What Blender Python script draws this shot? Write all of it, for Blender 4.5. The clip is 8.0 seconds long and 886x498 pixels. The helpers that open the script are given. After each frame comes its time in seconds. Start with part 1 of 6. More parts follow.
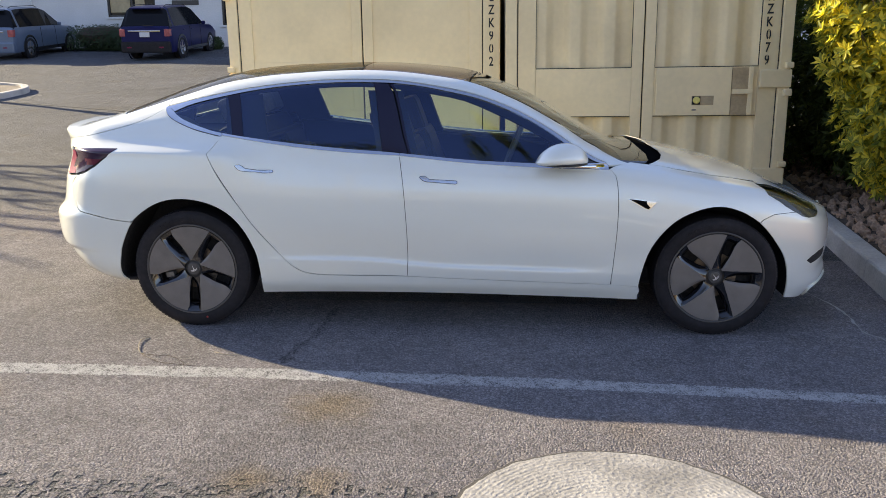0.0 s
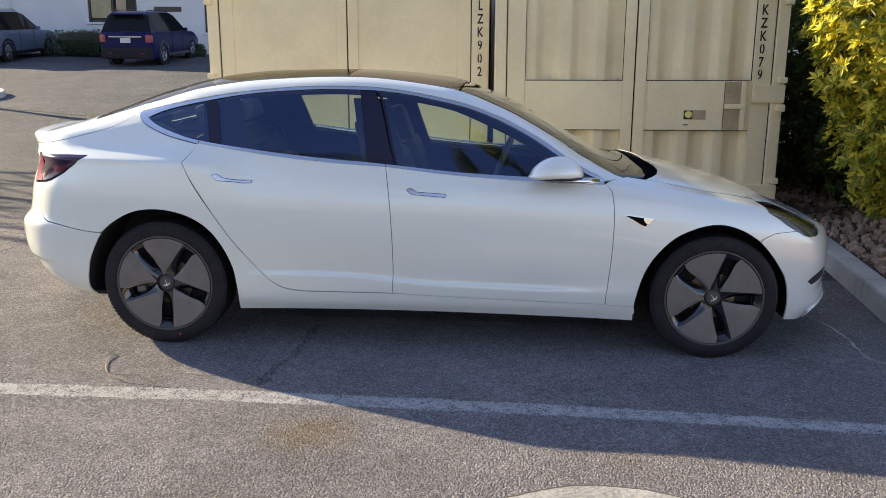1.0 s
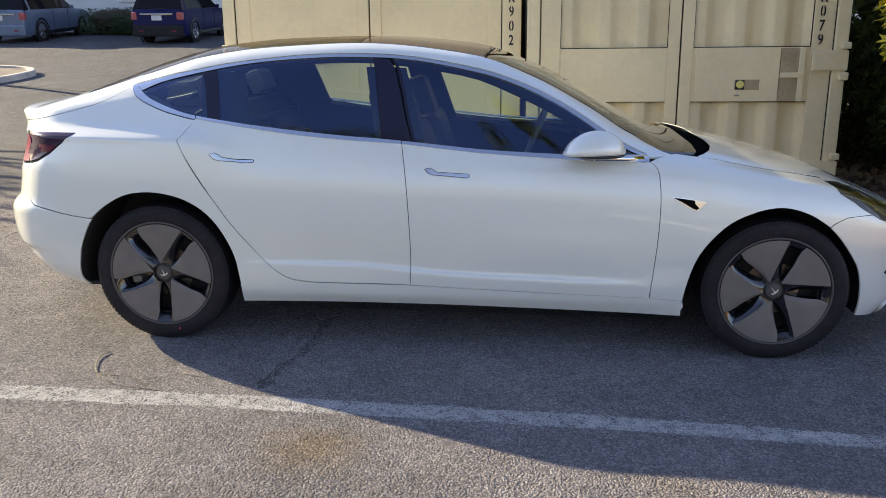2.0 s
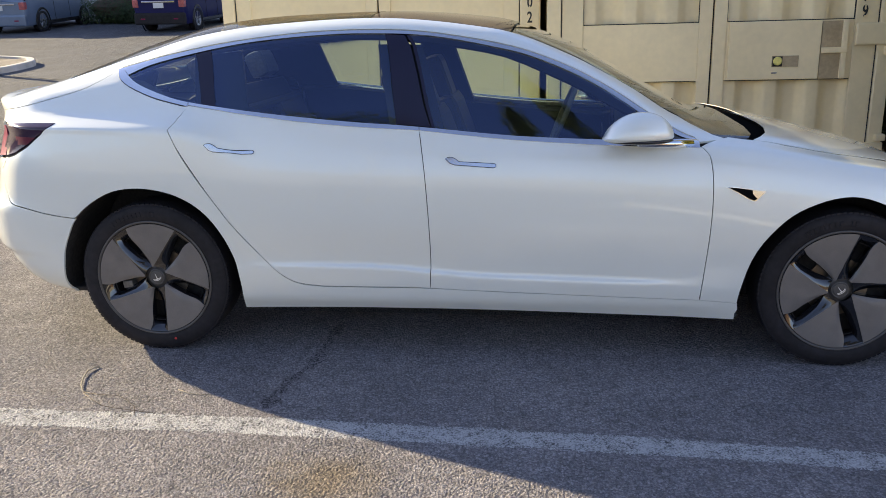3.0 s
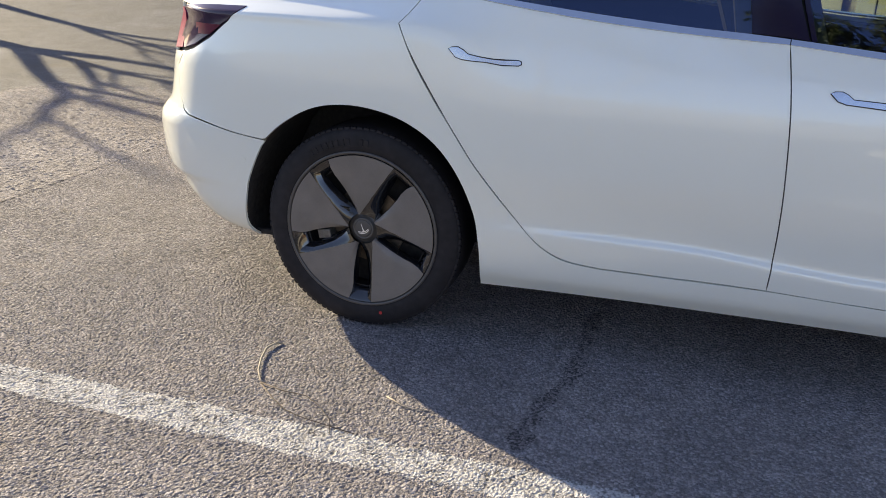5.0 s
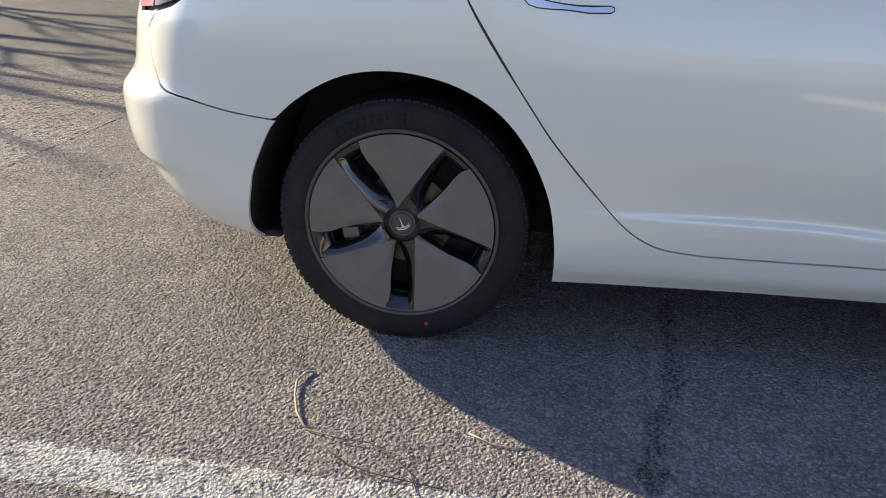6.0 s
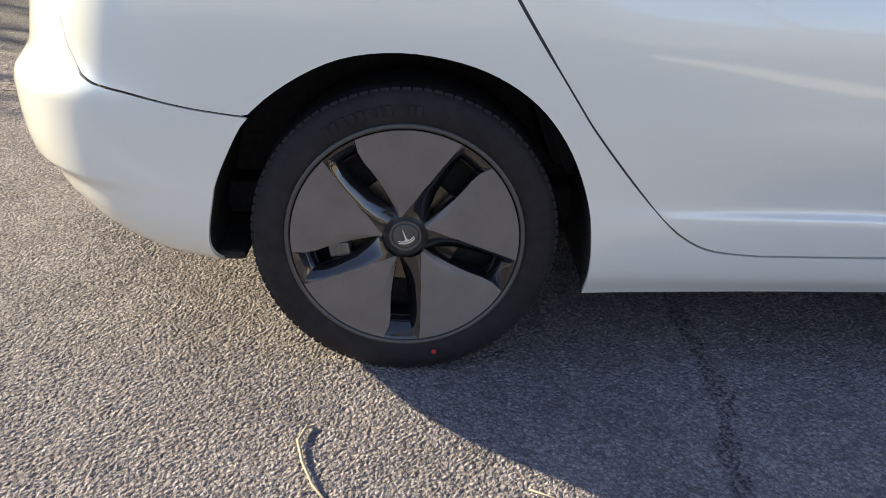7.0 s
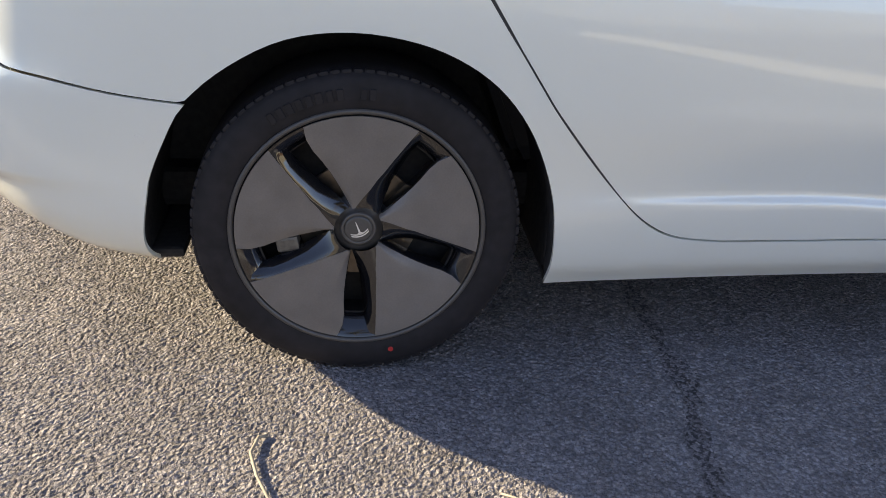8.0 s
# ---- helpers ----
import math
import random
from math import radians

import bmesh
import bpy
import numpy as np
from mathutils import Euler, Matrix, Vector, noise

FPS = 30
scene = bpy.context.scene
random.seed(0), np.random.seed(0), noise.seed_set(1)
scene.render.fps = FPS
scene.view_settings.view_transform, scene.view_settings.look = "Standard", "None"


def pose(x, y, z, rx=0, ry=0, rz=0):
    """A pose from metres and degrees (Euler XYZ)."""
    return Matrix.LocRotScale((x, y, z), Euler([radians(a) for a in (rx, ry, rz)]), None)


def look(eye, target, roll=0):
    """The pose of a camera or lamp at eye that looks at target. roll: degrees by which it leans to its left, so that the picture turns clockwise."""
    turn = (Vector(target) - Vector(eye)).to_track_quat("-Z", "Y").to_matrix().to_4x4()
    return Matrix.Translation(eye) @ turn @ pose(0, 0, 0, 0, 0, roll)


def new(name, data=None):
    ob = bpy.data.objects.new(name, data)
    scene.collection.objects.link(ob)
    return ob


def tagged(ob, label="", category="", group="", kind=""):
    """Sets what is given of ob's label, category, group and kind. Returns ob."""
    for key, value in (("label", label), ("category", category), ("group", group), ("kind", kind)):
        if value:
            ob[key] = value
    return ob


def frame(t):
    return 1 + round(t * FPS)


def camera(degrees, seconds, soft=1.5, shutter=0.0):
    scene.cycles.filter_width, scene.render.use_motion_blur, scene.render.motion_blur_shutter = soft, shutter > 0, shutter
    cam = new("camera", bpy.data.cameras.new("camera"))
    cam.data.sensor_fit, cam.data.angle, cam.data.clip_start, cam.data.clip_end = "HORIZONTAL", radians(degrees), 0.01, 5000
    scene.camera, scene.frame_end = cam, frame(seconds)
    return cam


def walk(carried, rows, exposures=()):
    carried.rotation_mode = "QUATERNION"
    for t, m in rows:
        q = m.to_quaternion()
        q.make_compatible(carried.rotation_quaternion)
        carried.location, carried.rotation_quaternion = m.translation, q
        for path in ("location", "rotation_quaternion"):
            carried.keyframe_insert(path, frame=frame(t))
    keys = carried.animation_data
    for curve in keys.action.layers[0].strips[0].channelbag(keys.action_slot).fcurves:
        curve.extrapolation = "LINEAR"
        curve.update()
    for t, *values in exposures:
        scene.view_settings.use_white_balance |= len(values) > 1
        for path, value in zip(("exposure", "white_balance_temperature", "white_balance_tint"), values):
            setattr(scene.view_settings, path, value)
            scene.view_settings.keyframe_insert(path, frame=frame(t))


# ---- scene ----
cam = camera(57.9, 8.0, soft=0.7)
PATH = [
    (0, (0.321, -5.099, 1.514), (0.162, -3.163, 1.035), -0.4),
    (0.5, (0.286, -4.996, 1.5), (0.17, -3.052, 1.044), 0.5),
    (1, (0.274, -4.9, 1.49), (0.161, -2.954, 1.039), 0.6),
    (1.5, (0.308, -4.687, 1.444), (0.127, -2.749, 0.983), 0.2),
    (1.7, (0.324, -4.592, 1.431), (0.12, -2.66, 0.956), 0.3),
    (2.8, (0.207, -4.14, 1.442), (0.027, -2.232, 0.871), -1.4),
    (3, (0.2, -4.07, 1.384), (-0.02, -2.157, 0.845), -1.0),
    (3.5, (0.205, -3.865, 1.371), (-0.106, -1.981, 0.778), 0.7),
    (4, (0.015, -3.629, 1.261), (-0.359, -1.754, 0.673), 0.8),
    (4.5, (-0.177, -3.329, 1.208), (-0.717, -1.517, 0.557), 0.5),
    (4.7, (-0.284, -3.221, 1.216), (-0.878, -1.441, 0.525), 1.4),
    (5.8, (-0.883, -2.876, 1.106), (-1.257, -1.062, 0.351), 0.3),
    (6, (-0.981, -2.782, 1.096), (-1.31, -0.969, 0.316), 0.3),
    (6.5, (-1.211, -2.599, 1.055), (-1.363, -0.766, 0.27), 0.9),
    (7, (-1.409, -2.462, 1.053), (-1.347, -0.651, 0.206), 1.8),
    (7.5, (-1.446, -2.382, 1.033), (-1.28, -0.596, 0.149), 2.8),
    (8, (-1.463, -2.361, 1.036), (-1.223, -0.585, 0.147), 2.9),
]
walk(cam, [(t, look(eye, target, roll)) for t, eye, target, roll in PATH], [
    (t, stops, warm, 16) for t, stops, warm in ((0, 1.51, 9350), (0.5, 1.47, 9350), (1, 1.48, 9350), (1.5, 1.46, 9250), (3, 1.58, 9500), (4, 1.59, 9500), (4.5, 1.55, 9500), (6, 1.35, 9200), (6.5, 1.43, 9300), (7, 1.57, 9400), (7.5, 1.61, 9700), (8, 1.63, 9900))])
# ---- light ----
from mathutils.geometry import delaunay_2d_cdt

SUN_WAY = Vector((2.22, -1.0, -0.915)).normalized()
world = bpy.data.worlds.new("sky")
scene.world = world
world.use_nodes = True
sky = world.node_tree.nodes.new("ShaderNodeTexSky")
sky.sky_type, sky.sun_disc = "NISHITA", False
sky.sun_elevation = math.asin(-SUN_WAY.z)
sky.sun_rotation = math.atan2(-SUN_WAY.x, -SUN_WAY.y)
sky.air_density, sky.dust_density, sky.ozone_density = 1.0, 0.2, 5.0
clear_air = world.node_tree.nodes.new("ShaderNodeMix")
clear_air.data_type, clear_air.blend_type = "RGBA", "MULTIPLY"
clear_air.inputs["Factor"].default_value, clear_air.inputs["B"].default_value = 1.0, (1.08, 0.97, 1.05, 1)
world.node_tree.links.new(sky.outputs[0], clear_air.inputs["A"])
world.node_tree.links.new(clear_air.outputs["Result"], world.node_tree.nodes["Background"].inputs[0])
world.node_tree.nodes["Background"].inputs[1].default_value = 0.132
sun = new("sun", bpy.data.lights.new("sun", "SUN"))
sun.data.energy, sun.data.angle, sun.data.color = 4.45, radians(0.53), (0.955, 0.965, 0.82)
sun.matrix_world = look((0, 0, 30), Vector((0, 0, 30)) + SUN_WAY)


# ---- materials ----
def material(name, base, rough=0.6, metal=0.0, grain=0.0, size=20.0, stain=0.0, stain_size=2.0, bump=0.0, coat=0.0, island=0.0, spec=0.5, shift=None):
    """A surface: base colour, fine grain and broad stains as shares of its brightness, and relief."""
    mat = bpy.data.materials.new(name)
    mat.use_nodes = True
    nodes, links = mat.node_tree.nodes, mat.node_tree.links
    p = nodes["Principled BSDF"]
    p.inputs["Roughness"].default_value, p.inputs["Metallic"].default_value = rough, metal
    p.inputs["Coat Weight"].default_value, p.inputs["Coat Roughness"].default_value = coat, 0.03
    p.inputs["Specular IOR Level"].default_value = spec
    p.inputs["Base Color"].default_value = (*base, 1)
    place = nodes.new("ShaderNodeNewGeometry")
    value = None

    def wave(scale, share, detail):
        n = nodes.new("ShaderNodeTexNoise")
        n.inputs["Scale"].default_value, n.inputs["Detail"].default_value = scale, detail
        links.new(place.outputs["Position"], n.inputs["Vector"])
        r = nodes.new("ShaderNodeMapRange")
        r.inputs["From Min"].default_value, r.inputs["From Max"].default_value = 0.3, 0.7
        r.inputs["To Min"].default_value, r.inputs["To Max"].default_value = 1 - share, 1 + share
        links.new(n.outputs["Fac"], r.inputs["Value"])
        return n, r.outputs["Result"]

    def times(a, b):
        if a is None:
            return b
        m = nodes.new("ShaderNodeMath")
        m.operation = "MULTIPLY"
        links.new(a, m.inputs[0]), links.new(b, m.inputs[1])
        return m.outputs[0]

    fine = None
    if grain or bump:
        fine, out = wave(size, grain, 5)
        if grain:
            value = times(value, out)
    if stain:
        value = times(value, wave(stain_size, stain, 4)[1])
    if island:
        r = nodes.new("ShaderNodeMapRange")
        r.inputs["To Min"].default_value, r.inputs["To Max"].default_value = 1 - island, 1 + island
        links.new(place.outputs["Random Per Island"], r.inputs["Value"])
        value = times(value, r.outputs["Result"])
    if value is not None:
        m = nodes.new("ShaderNodeMix")
        m.data_type, m.blend_type = "RGBA", "MULTIPLY"
        m.inputs["Factor"].default_value = 1
        m.inputs["A"].default_value = (*base, 1)
        if shift and island:
            c = nodes.new("ShaderNodeMix")
            c.data_type = "RGBA"
            c.inputs["A"].default_value, c.inputs["B"].default_value = (*base, 1), (*shift, 1)
            links.new(place.outputs["Random Per Island"], c.inputs["Factor"])
            links.new(c.outputs["Result"], m.inputs["A"])
        links.new(value, m.inputs["B"])
        links.new(m.outputs["Result"], p.inputs["Base Color"])
    if bump:
        b = nodes.new("ShaderNodeBump")
        b.inputs["Strength"].default_value, b.inputs["Distance"].default_value = 1.0, bump
        links.new(fine.outputs["Fac"], b.inputs["Height"])
        links.new(b.outputs["Normal"], p.inputs["Normal"])
    return mat


def leafy(name, deep, pale):
    """Leaves of many greens that let some light through."""
    mat = material(name, deep, 0.45, grain=0.1, size=30, island=0.25, shift=pale)
    nodes, links = mat.node_tree.nodes, mat.node_tree.links
    p, out = nodes["Principled BSDF"], nodes["Material Output"]
    thin, mix = nodes.new("ShaderNodeBsdfTranslucent"), nodes.new("ShaderNodeMixShader")
    mix.inputs[0].default_value = 0.55
    links.new(p.inputs["Base Color"].links[0].from_socket, thin.inputs["Color"])
    links.new(p.outputs[0], mix.inputs[1])
    links.new(thin.outputs[0], mix.inputs[2])
    links.new(mix.outputs[0], out.inputs["Surface"])
    return mat


def glass(name, tint, gloss=1.0, sheen=(1, 1, 1)):
    """A thin pane: it lets the view through with its tint and mirrors by its angle."""
    mat = bpy.data.materials.new(name)
    mat.use_nodes = True
    nodes, links = mat.node_tree.nodes, mat.node_tree.links
    nodes.remove(nodes["Principled BSDF"])
    clear, shine, mix = nodes.new("ShaderNodeBsdfTransparent"), nodes.new("ShaderNodeBsdfGlossy"), nodes.new("ShaderNodeMixShader")
    fresnel, more = nodes.new("ShaderNodeFresnel"), nodes.new("ShaderNodeMath")
    fresnel.inputs["IOR"].default_value = 1.52
    more.operation, more.use_clamp = "MULTIPLY", True
    more.inputs[1].default_value = gloss
    clear.inputs["Color"].default_value = (*tint, 1)
    shine.inputs["Roughness"].default_value = 0.01
    shine.inputs["Color"].default_value = (*sheen, 1)
    links.new(fresnel.outputs[0], more.inputs[0])
    links.new(more.outputs[0], mix.inputs[0])
    links.new(clear.outputs[0], mix.inputs[1])
    links.new(shine.outputs[0], mix.inputs[2])
    links.new(mix.outputs[0], nodes["Material Output"].inputs["Surface"])
    return mat


def aggregate(name, dark, pale, warm, stone, stain, relief=0.004, rough=0.85, worn=None, spots=(), bind_share=0.88):
    """Chip-sealed asphalt: stones of many greys in dark binder. worn: paint that lies on it, rubbed off the high stones."""
    mat = bpy.data.materials.new(name)
    mat.use_nodes = True
    nodes, links = mat.node_tree.nodes, mat.node_tree.links
    p = nodes["Principled BSDF"]
    p.inputs["Roughness"].default_value = rough
    p.inputs["Specular IOR Level"].default_value = 0.3
    place = nodes.new("ShaderNodeNewGeometry")
    wob = nodes.new("ShaderNodeTexNoise")
    wob.inputs["Scale"].default_value, wob.inputs["Detail"].default_value = 1.6 / stone, 2
    links.new(place.outputs["Position"], wob.inputs["Vector"])
    add = nodes.new("ShaderNodeVectorMath")
    add.operation = "MULTIPLY_ADD"
    add.inputs[1].default_value = (stone * 1.1,) * 3
    links.new(wob.outputs["Color"], add.inputs[0])
    links.new(place.outputs["Position"], add.inputs[2])
    cell = nodes.new("ShaderNodeTexVoronoi")
    cell.inputs["Scale"].default_value = 1 / stone
    links.new(add.outputs[0], cell.inputs["Vector"])
    # each stone's own grey
    tone = nodes.new("ShaderNodeSeparateColor")
    links.new(cell.outputs["Color"], tone.inputs[0])
    ramp = nodes.new("ShaderNodeValToRGB")
    e = ramp.color_ramp.elements
    e[0].position, e[0].color = 0.0, (*dark, 1)
    e[1].position, e[1].color = 1.0, (*pale, 1)
    mid = e.new(0.6)
    mid.color = (*[0.5 * a + 0.5 * b for a, b in zip(dark, pale)], 1)
    links.new(tone.outputs[0], ramp.inputs[0])
    hue = nodes.new("ShaderNodeMix")
    hue.data_type, hue.blend_type = "RGBA", "MULTIPLY"
    links.new(ramp.outputs[0], hue.inputs["A"])
    hue.inputs["B"].default_value = (*warm, 1)
    links.new(tone.outputs[1], hue.inputs["Factor"])
    # dark binder between the stones, darkened further for the shade in the gaps
    gapr = nodes.new("ShaderNodeMapRange")
    gapr.inputs["From Min"].default_value, gapr.inputs["From Max"].default_value = 0.49, 0.65
    gapr.inputs["To Min"].default_value, gapr.inputs["To Max"].default_value = 0.0, bind_share
    links.new(cell.outputs["Distance"], gapr.inputs["Value"])
    bind = nodes.new("ShaderNodeMix")
    bind.data_type = "RGBA"
    links.new(gapr.outputs[0], bind.inputs["Factor"])
    links.new(hue.outputs["Result"], bind.inputs["A"])
    bind.inputs["B"].default_value = (*[c * 0.30 for c in dark], 1)
    colour = bind.outputs["Result"]
    for scale, share, detail in ((0.55, stain, 4), (3.5, stain * 0.7, 5), (16, stain * 0.6, 3), (2.0 / stone, 0.24, 2)):
        n = nodes.new("ShaderNodeTexNoise")
        n.inputs["Scale"].default_value, n.inputs["Detail"].default_value = scale, detail
        links.new(place.outputs["Position"], n.inputs["Vector"])
        r = nodes.new("ShaderNodeMapRange")
        r.inputs["From Min"].default_value, r.inputs["From Max"].default_value = 0.3, 0.7
        r.inputs["To Min"].default_value, r.inputs["To Max"].default_value = 1 - share, 1 + share
        links.new(n.outputs["Fac"], r.inputs["Value"])
        m = nodes.new("ShaderNodeMix")
        m.data_type, m.blend_type = "RGBA", "MULTIPLY"
        m.inputs["Factor"].default_value = 1
        links.new(colour, m.inputs["A"])
        links.new(r.outputs[0], m.inputs["B"])
        colour = m.outputs["Result"]
    if worn:
        n = nodes.new("ShaderNodeTexNoise")
        n.inputs["Scale"].default_value, n.inputs["Detail"].default_value, n.inputs["Roughness"].default_value = 14, 6, 0.7
        links.new(place.outputs["Position"], n.inputs["Vector"])
        s = nodes.new("ShaderNodeMath")
        s.operation = "MULTIPLY_ADD"
        s.inputs[1].default_value = 0.35
        links.new(cell.outputs["Distance"], s.inputs[0])
        links.new(n.outputs["Fac"], s.inputs[2])
        r = nodes.new("ShaderNodeMapRange")
        r.inputs["From Min"].default_value, r.inputs["From Max"].default_value = 0.56, 0.93
        links.new(s.outputs[0], r.inputs["Value"])
        m = nodes.new("ShaderNodeMix")
        m.data_type = "RGBA"
        m.inputs["A"].default_value = (*worn, 1)
        links.new(colour, m.inputs["B"])
        links.new(r.outputs[0], m.inputs["Factor"])
        colour = m.outputs["Result"]
    else:
        # faint rust-coloured drips here and there
        n = nodes.new("ShaderNodeTexNoise")
        n.inputs["Scale"].default_value, n.inputs["Detail"].default_value = 1.3, 5
        links.new(place.outputs["Position"], n.inputs["Vector"])
        r = nodes.new("ShaderNodeMapRange")
        r.inputs["From Min"].default_value, r.inputs["From Max"].default_value = 0.58, 0.74
        r.inputs["To Max"].default_value = 0.8
        links.new(n.outputs["Fac"], r.inputs["Value"])
        m = nodes.new("ShaderNodeMix")
        m.data_type, m.blend_type = "RGBA", "MULTIPLY"
        m.inputs["B"].default_value = (1.0, 0.92, 0.82, 1)
        links.new(colour, m.inputs["A"])
        links.new(r.outputs[0], m.inputs["Factor"])
        colour = m.outputs["Result"]
    # rusty drip stains, each with its middle and reach
    for x, y, reach, fade in spots:
        d = nodes.new("ShaderNodeVectorMath")
        d.operation = "DISTANCE"
        d.inputs[1].default_value = (x, y, 0)
        links.new(place.outputs["Position"], d.inputs[0])
        n = nodes.new("ShaderNodeTexNoise")
        n.inputs["Scale"].default_value, n.inputs["Detail"].default_value = 9, 4
        links.new(place.outputs["Position"], n.inputs["Vector"])
        s = nodes.new("ShaderNodeMath")
        s.operation = "MULTIPLY_ADD"
        s.inputs[1].default_value = -reach * 1.4
        links.new(n.outputs["Fac"], s.inputs[0])
        links.new(d.outputs["Value"], s.inputs[2])
        r = nodes.new("ShaderNodeMapRange")
        r.inputs["From Min"].default_value, r.inputs["From Max"].default_value = -reach * 0.5, reach * 0.5
        r.inputs["To Min"].default_value, r.inputs["To Max"].default_value = fade, 0
        links.new(s.outputs[0], r.inputs["Value"])
        m = nodes.new("ShaderNodeMix")
        m.data_type, m.blend_type = "RGBA", "MULTIPLY"
        m.inputs["B"].default_value = (0.95, 0.78, 0.52, 1)
        links.new(colour, m.inputs["A"])
        links.new(r.outputs[0], m.inputs["Factor"])
        colour = m.outputs["Result"]
    links.new(colour, p.inputs["Base Color"])
    b = nodes.new("ShaderNodeBump")
    b.invert = True
    b.inputs["Strength"].default_value, b.inputs["Distance"].default_value = 1.0, relief
    rough_top = nodes.new("ShaderNodeTexNoise")
    for key, val in (("Scale", 1.5 / stone), ("Detail", 2), ("Roughness", 0.6)):
        rough_top.inputs[key].default_value = val
    links.new(place.outputs["Position"], rough_top.inputs["Vector"])
    both = nodes.new("ShaderNodeMath")
    both.operation = "MULTIPLY_ADD"
    both.inputs[1].default_value = 0.35
    links.new(rough_top.outputs["Fac"], both.inputs[0])
    links.new(cell.outputs["Distance"], both.inputs[2])
    links.new(both.outputs[0], b.inputs["Height"])
    links.new(b.outputs["Normal"], p.inputs["Normal"])
    return mat


PAINT = material("pearl_white_paint", (0.80, 0.83, 0.775), 0.30, metal=0.14, coat=1.0, grain=0.01, size=3.0)
LINER = material("black_liner", (0.045, 0.043, 0.043), 0.9, spec=0.05, grain=0.2, size=60)
SEAM = material("primed_seam", (0.11, 0.11, 0.115), 0.7, grain=0.1, size=60)
TRIM = material("black_trim", (0.015, 0.015, 0.018), 0.25, grain=0.1, size=30)
PILLAR = material("piano_black", (0.010, 0.009, 0.030), 0.08, spec=0.45, grain=0.1, size=4)
CHROME = material("chrome", (0.72, 0.73, 0.75), 0.10, 1.0, grain=0.04, size=30)
# blue of the mirrored sky is put into the side panes' sheen colour
SIDE_GLASS = glass("side_glass", (0.82, 0.92, 0.80), 2.8, (0.40, 0.58, 1.0))
ROOF_GLASS = material("roof_glass", (0.085, 0.045, 0.030), 0.08, spec=0.5, grain=0.1, size=3)
REAR_GLASS = glass("rear_glass", (0.60, 0.61, 0.56), 0.5, (1.0, 0.82, 0.70))
COWL = material("matt_black_plastic", (0.006, 0.006, 0.006), 0.9, spec=0.0, grain=0.2, size=60)
HEAD_GLASS = glass("headlight_glass", (0.92, 0.90, 0.80), 0.8)
FRONT_GLASS = glass("front_glass", (0.66, 0.72, 0.64), 1.4)
CABIN = material("cabin_black", (0.012, 0.012, 0.014), 0.55, grain=0.2, size=90, bump=0.0006)
LINING = material("pale_lining_cloth", (0.52, 0.54, 0.53), 0.9, grain=0.12, size=120)
GREY_SEAT = material("grey_seat_leather", (0.16, 0.16, 0.17), 0.35, grain=0.2, size=90, bump=0.0006)
# steering wheel rim paler than the cabin: sunlight put into its colour
SUNLIT_LEATHER = material("sunlit_wheel_leather", (0.30, 0.29, 0.27), 0.35, grain=0.15, size=90)
RIM = material("dark_rim_plastic", (0.075, 0.07, 0.067), 0.35, grain=0.06, size=300)
RUBBER = material("rubber", (0.016, 0.0145, 0.017), 0.7, spec=0.3, grain=0.25, size=40, stain=0.25, stain_size=9, bump=0.0006)
BLADE = material("satin_grey_plastic", (0.1628, 0.1452, 0.1331), 0.36, grain=0.06, size=300, stain=0.12, stain_size=14, bump=0.0002)
GLOSS = material("gloss_black_plastic", (0.010, 0.010, 0.012), 0.08, coat=1.0, grain=0.2, size=20)
HANDLE = material("brushed_handle", (0.46, 0.50, 0.57), 0.14, 0.9, grain=0.04, size=30)
METAL = material("cast_metal", (0.30, 0.30, 0.30), 0.42, 0.9, grain=0.25, size=80)
DARK_CAST = material("dull_cast_metal", (0.16, 0.16, 0.16), 0.4, 0.7, grain=0.25, size=80)
DISC = material("brake_disc_steel", (0.165, 0.135, 0.11), 0.35, 0.8, grain=0.2, size=60)
SILVER = material("silver_mark", (0.80, 0.80, 0.80), 0.3, 0.6, grain=0.05, size=200)
LAMP_RED = material("red_lens", (0.104, 0.0052, 0.0195), 0.35, spec=0.12, grain=0.25, size=30)
LAMP_DARK = material("smoked_lens", (0.030, 0.010, 0.032), 0.15, spec=0.25, coat=0.2, grain=0.1, size=30)
LAMP_BRIGHT = material("bright_red_lens", (0.22, 0.012, 0.05), 0.3, spec=0.2, grain=0.2, size=60)
LAMP_BOWL = material("lamp_bowl", (0.62, 0.50, 0.22), 0.2, 0.25, grain=0.5, size=50, coat=1.0)
RED_DOT = material("red_mark", (0.5, 0.03, 0.03), 0.5, grain=0.1, size=50)
DRIPS = ((-.45, -1.90, .20, .8), (-.62, -2.55, .13, .8), (-.34, -2.53, .12, .8))
ASPHALT = aggregate("asphalt", (0.157, 0.167, 0.186), (0.254, 0.270, 0.299), (1.0, 0.985, 0.98), 0.0074, 0.16, 0.03, spots=DRIPS)
CHIPS = aggregate("asphalt_chips", (0.183, 0.175, 0.186), (0.366, 0.351, 0.368), (1.0, 0.95, 0.91), 0.0085, 0.18, 0.012, spots=DRIPS, bind_share=0.4)
STRIPE = aggregate("worn_road_paint", (0.14, 0.138, 0.145), (0.40, 0.39, 0.41), (1.0, 0.95, 0.90), 0.0074, 0.1, 0.008, worn=(0.53, 0.53, 0.535))
CONCRETE = material("brushed_concrete", (0.30, 0.295, 0.29), 0.9, grain=0.2, size=60, stain=0.3, stain_size=4, bump=0.006)
KERB = material("kerb_concrete", (0.44, 0.43, 0.41), 0.9, grain=0.14, size=70, stain=0.2, stain_size=3, bump=0.003)
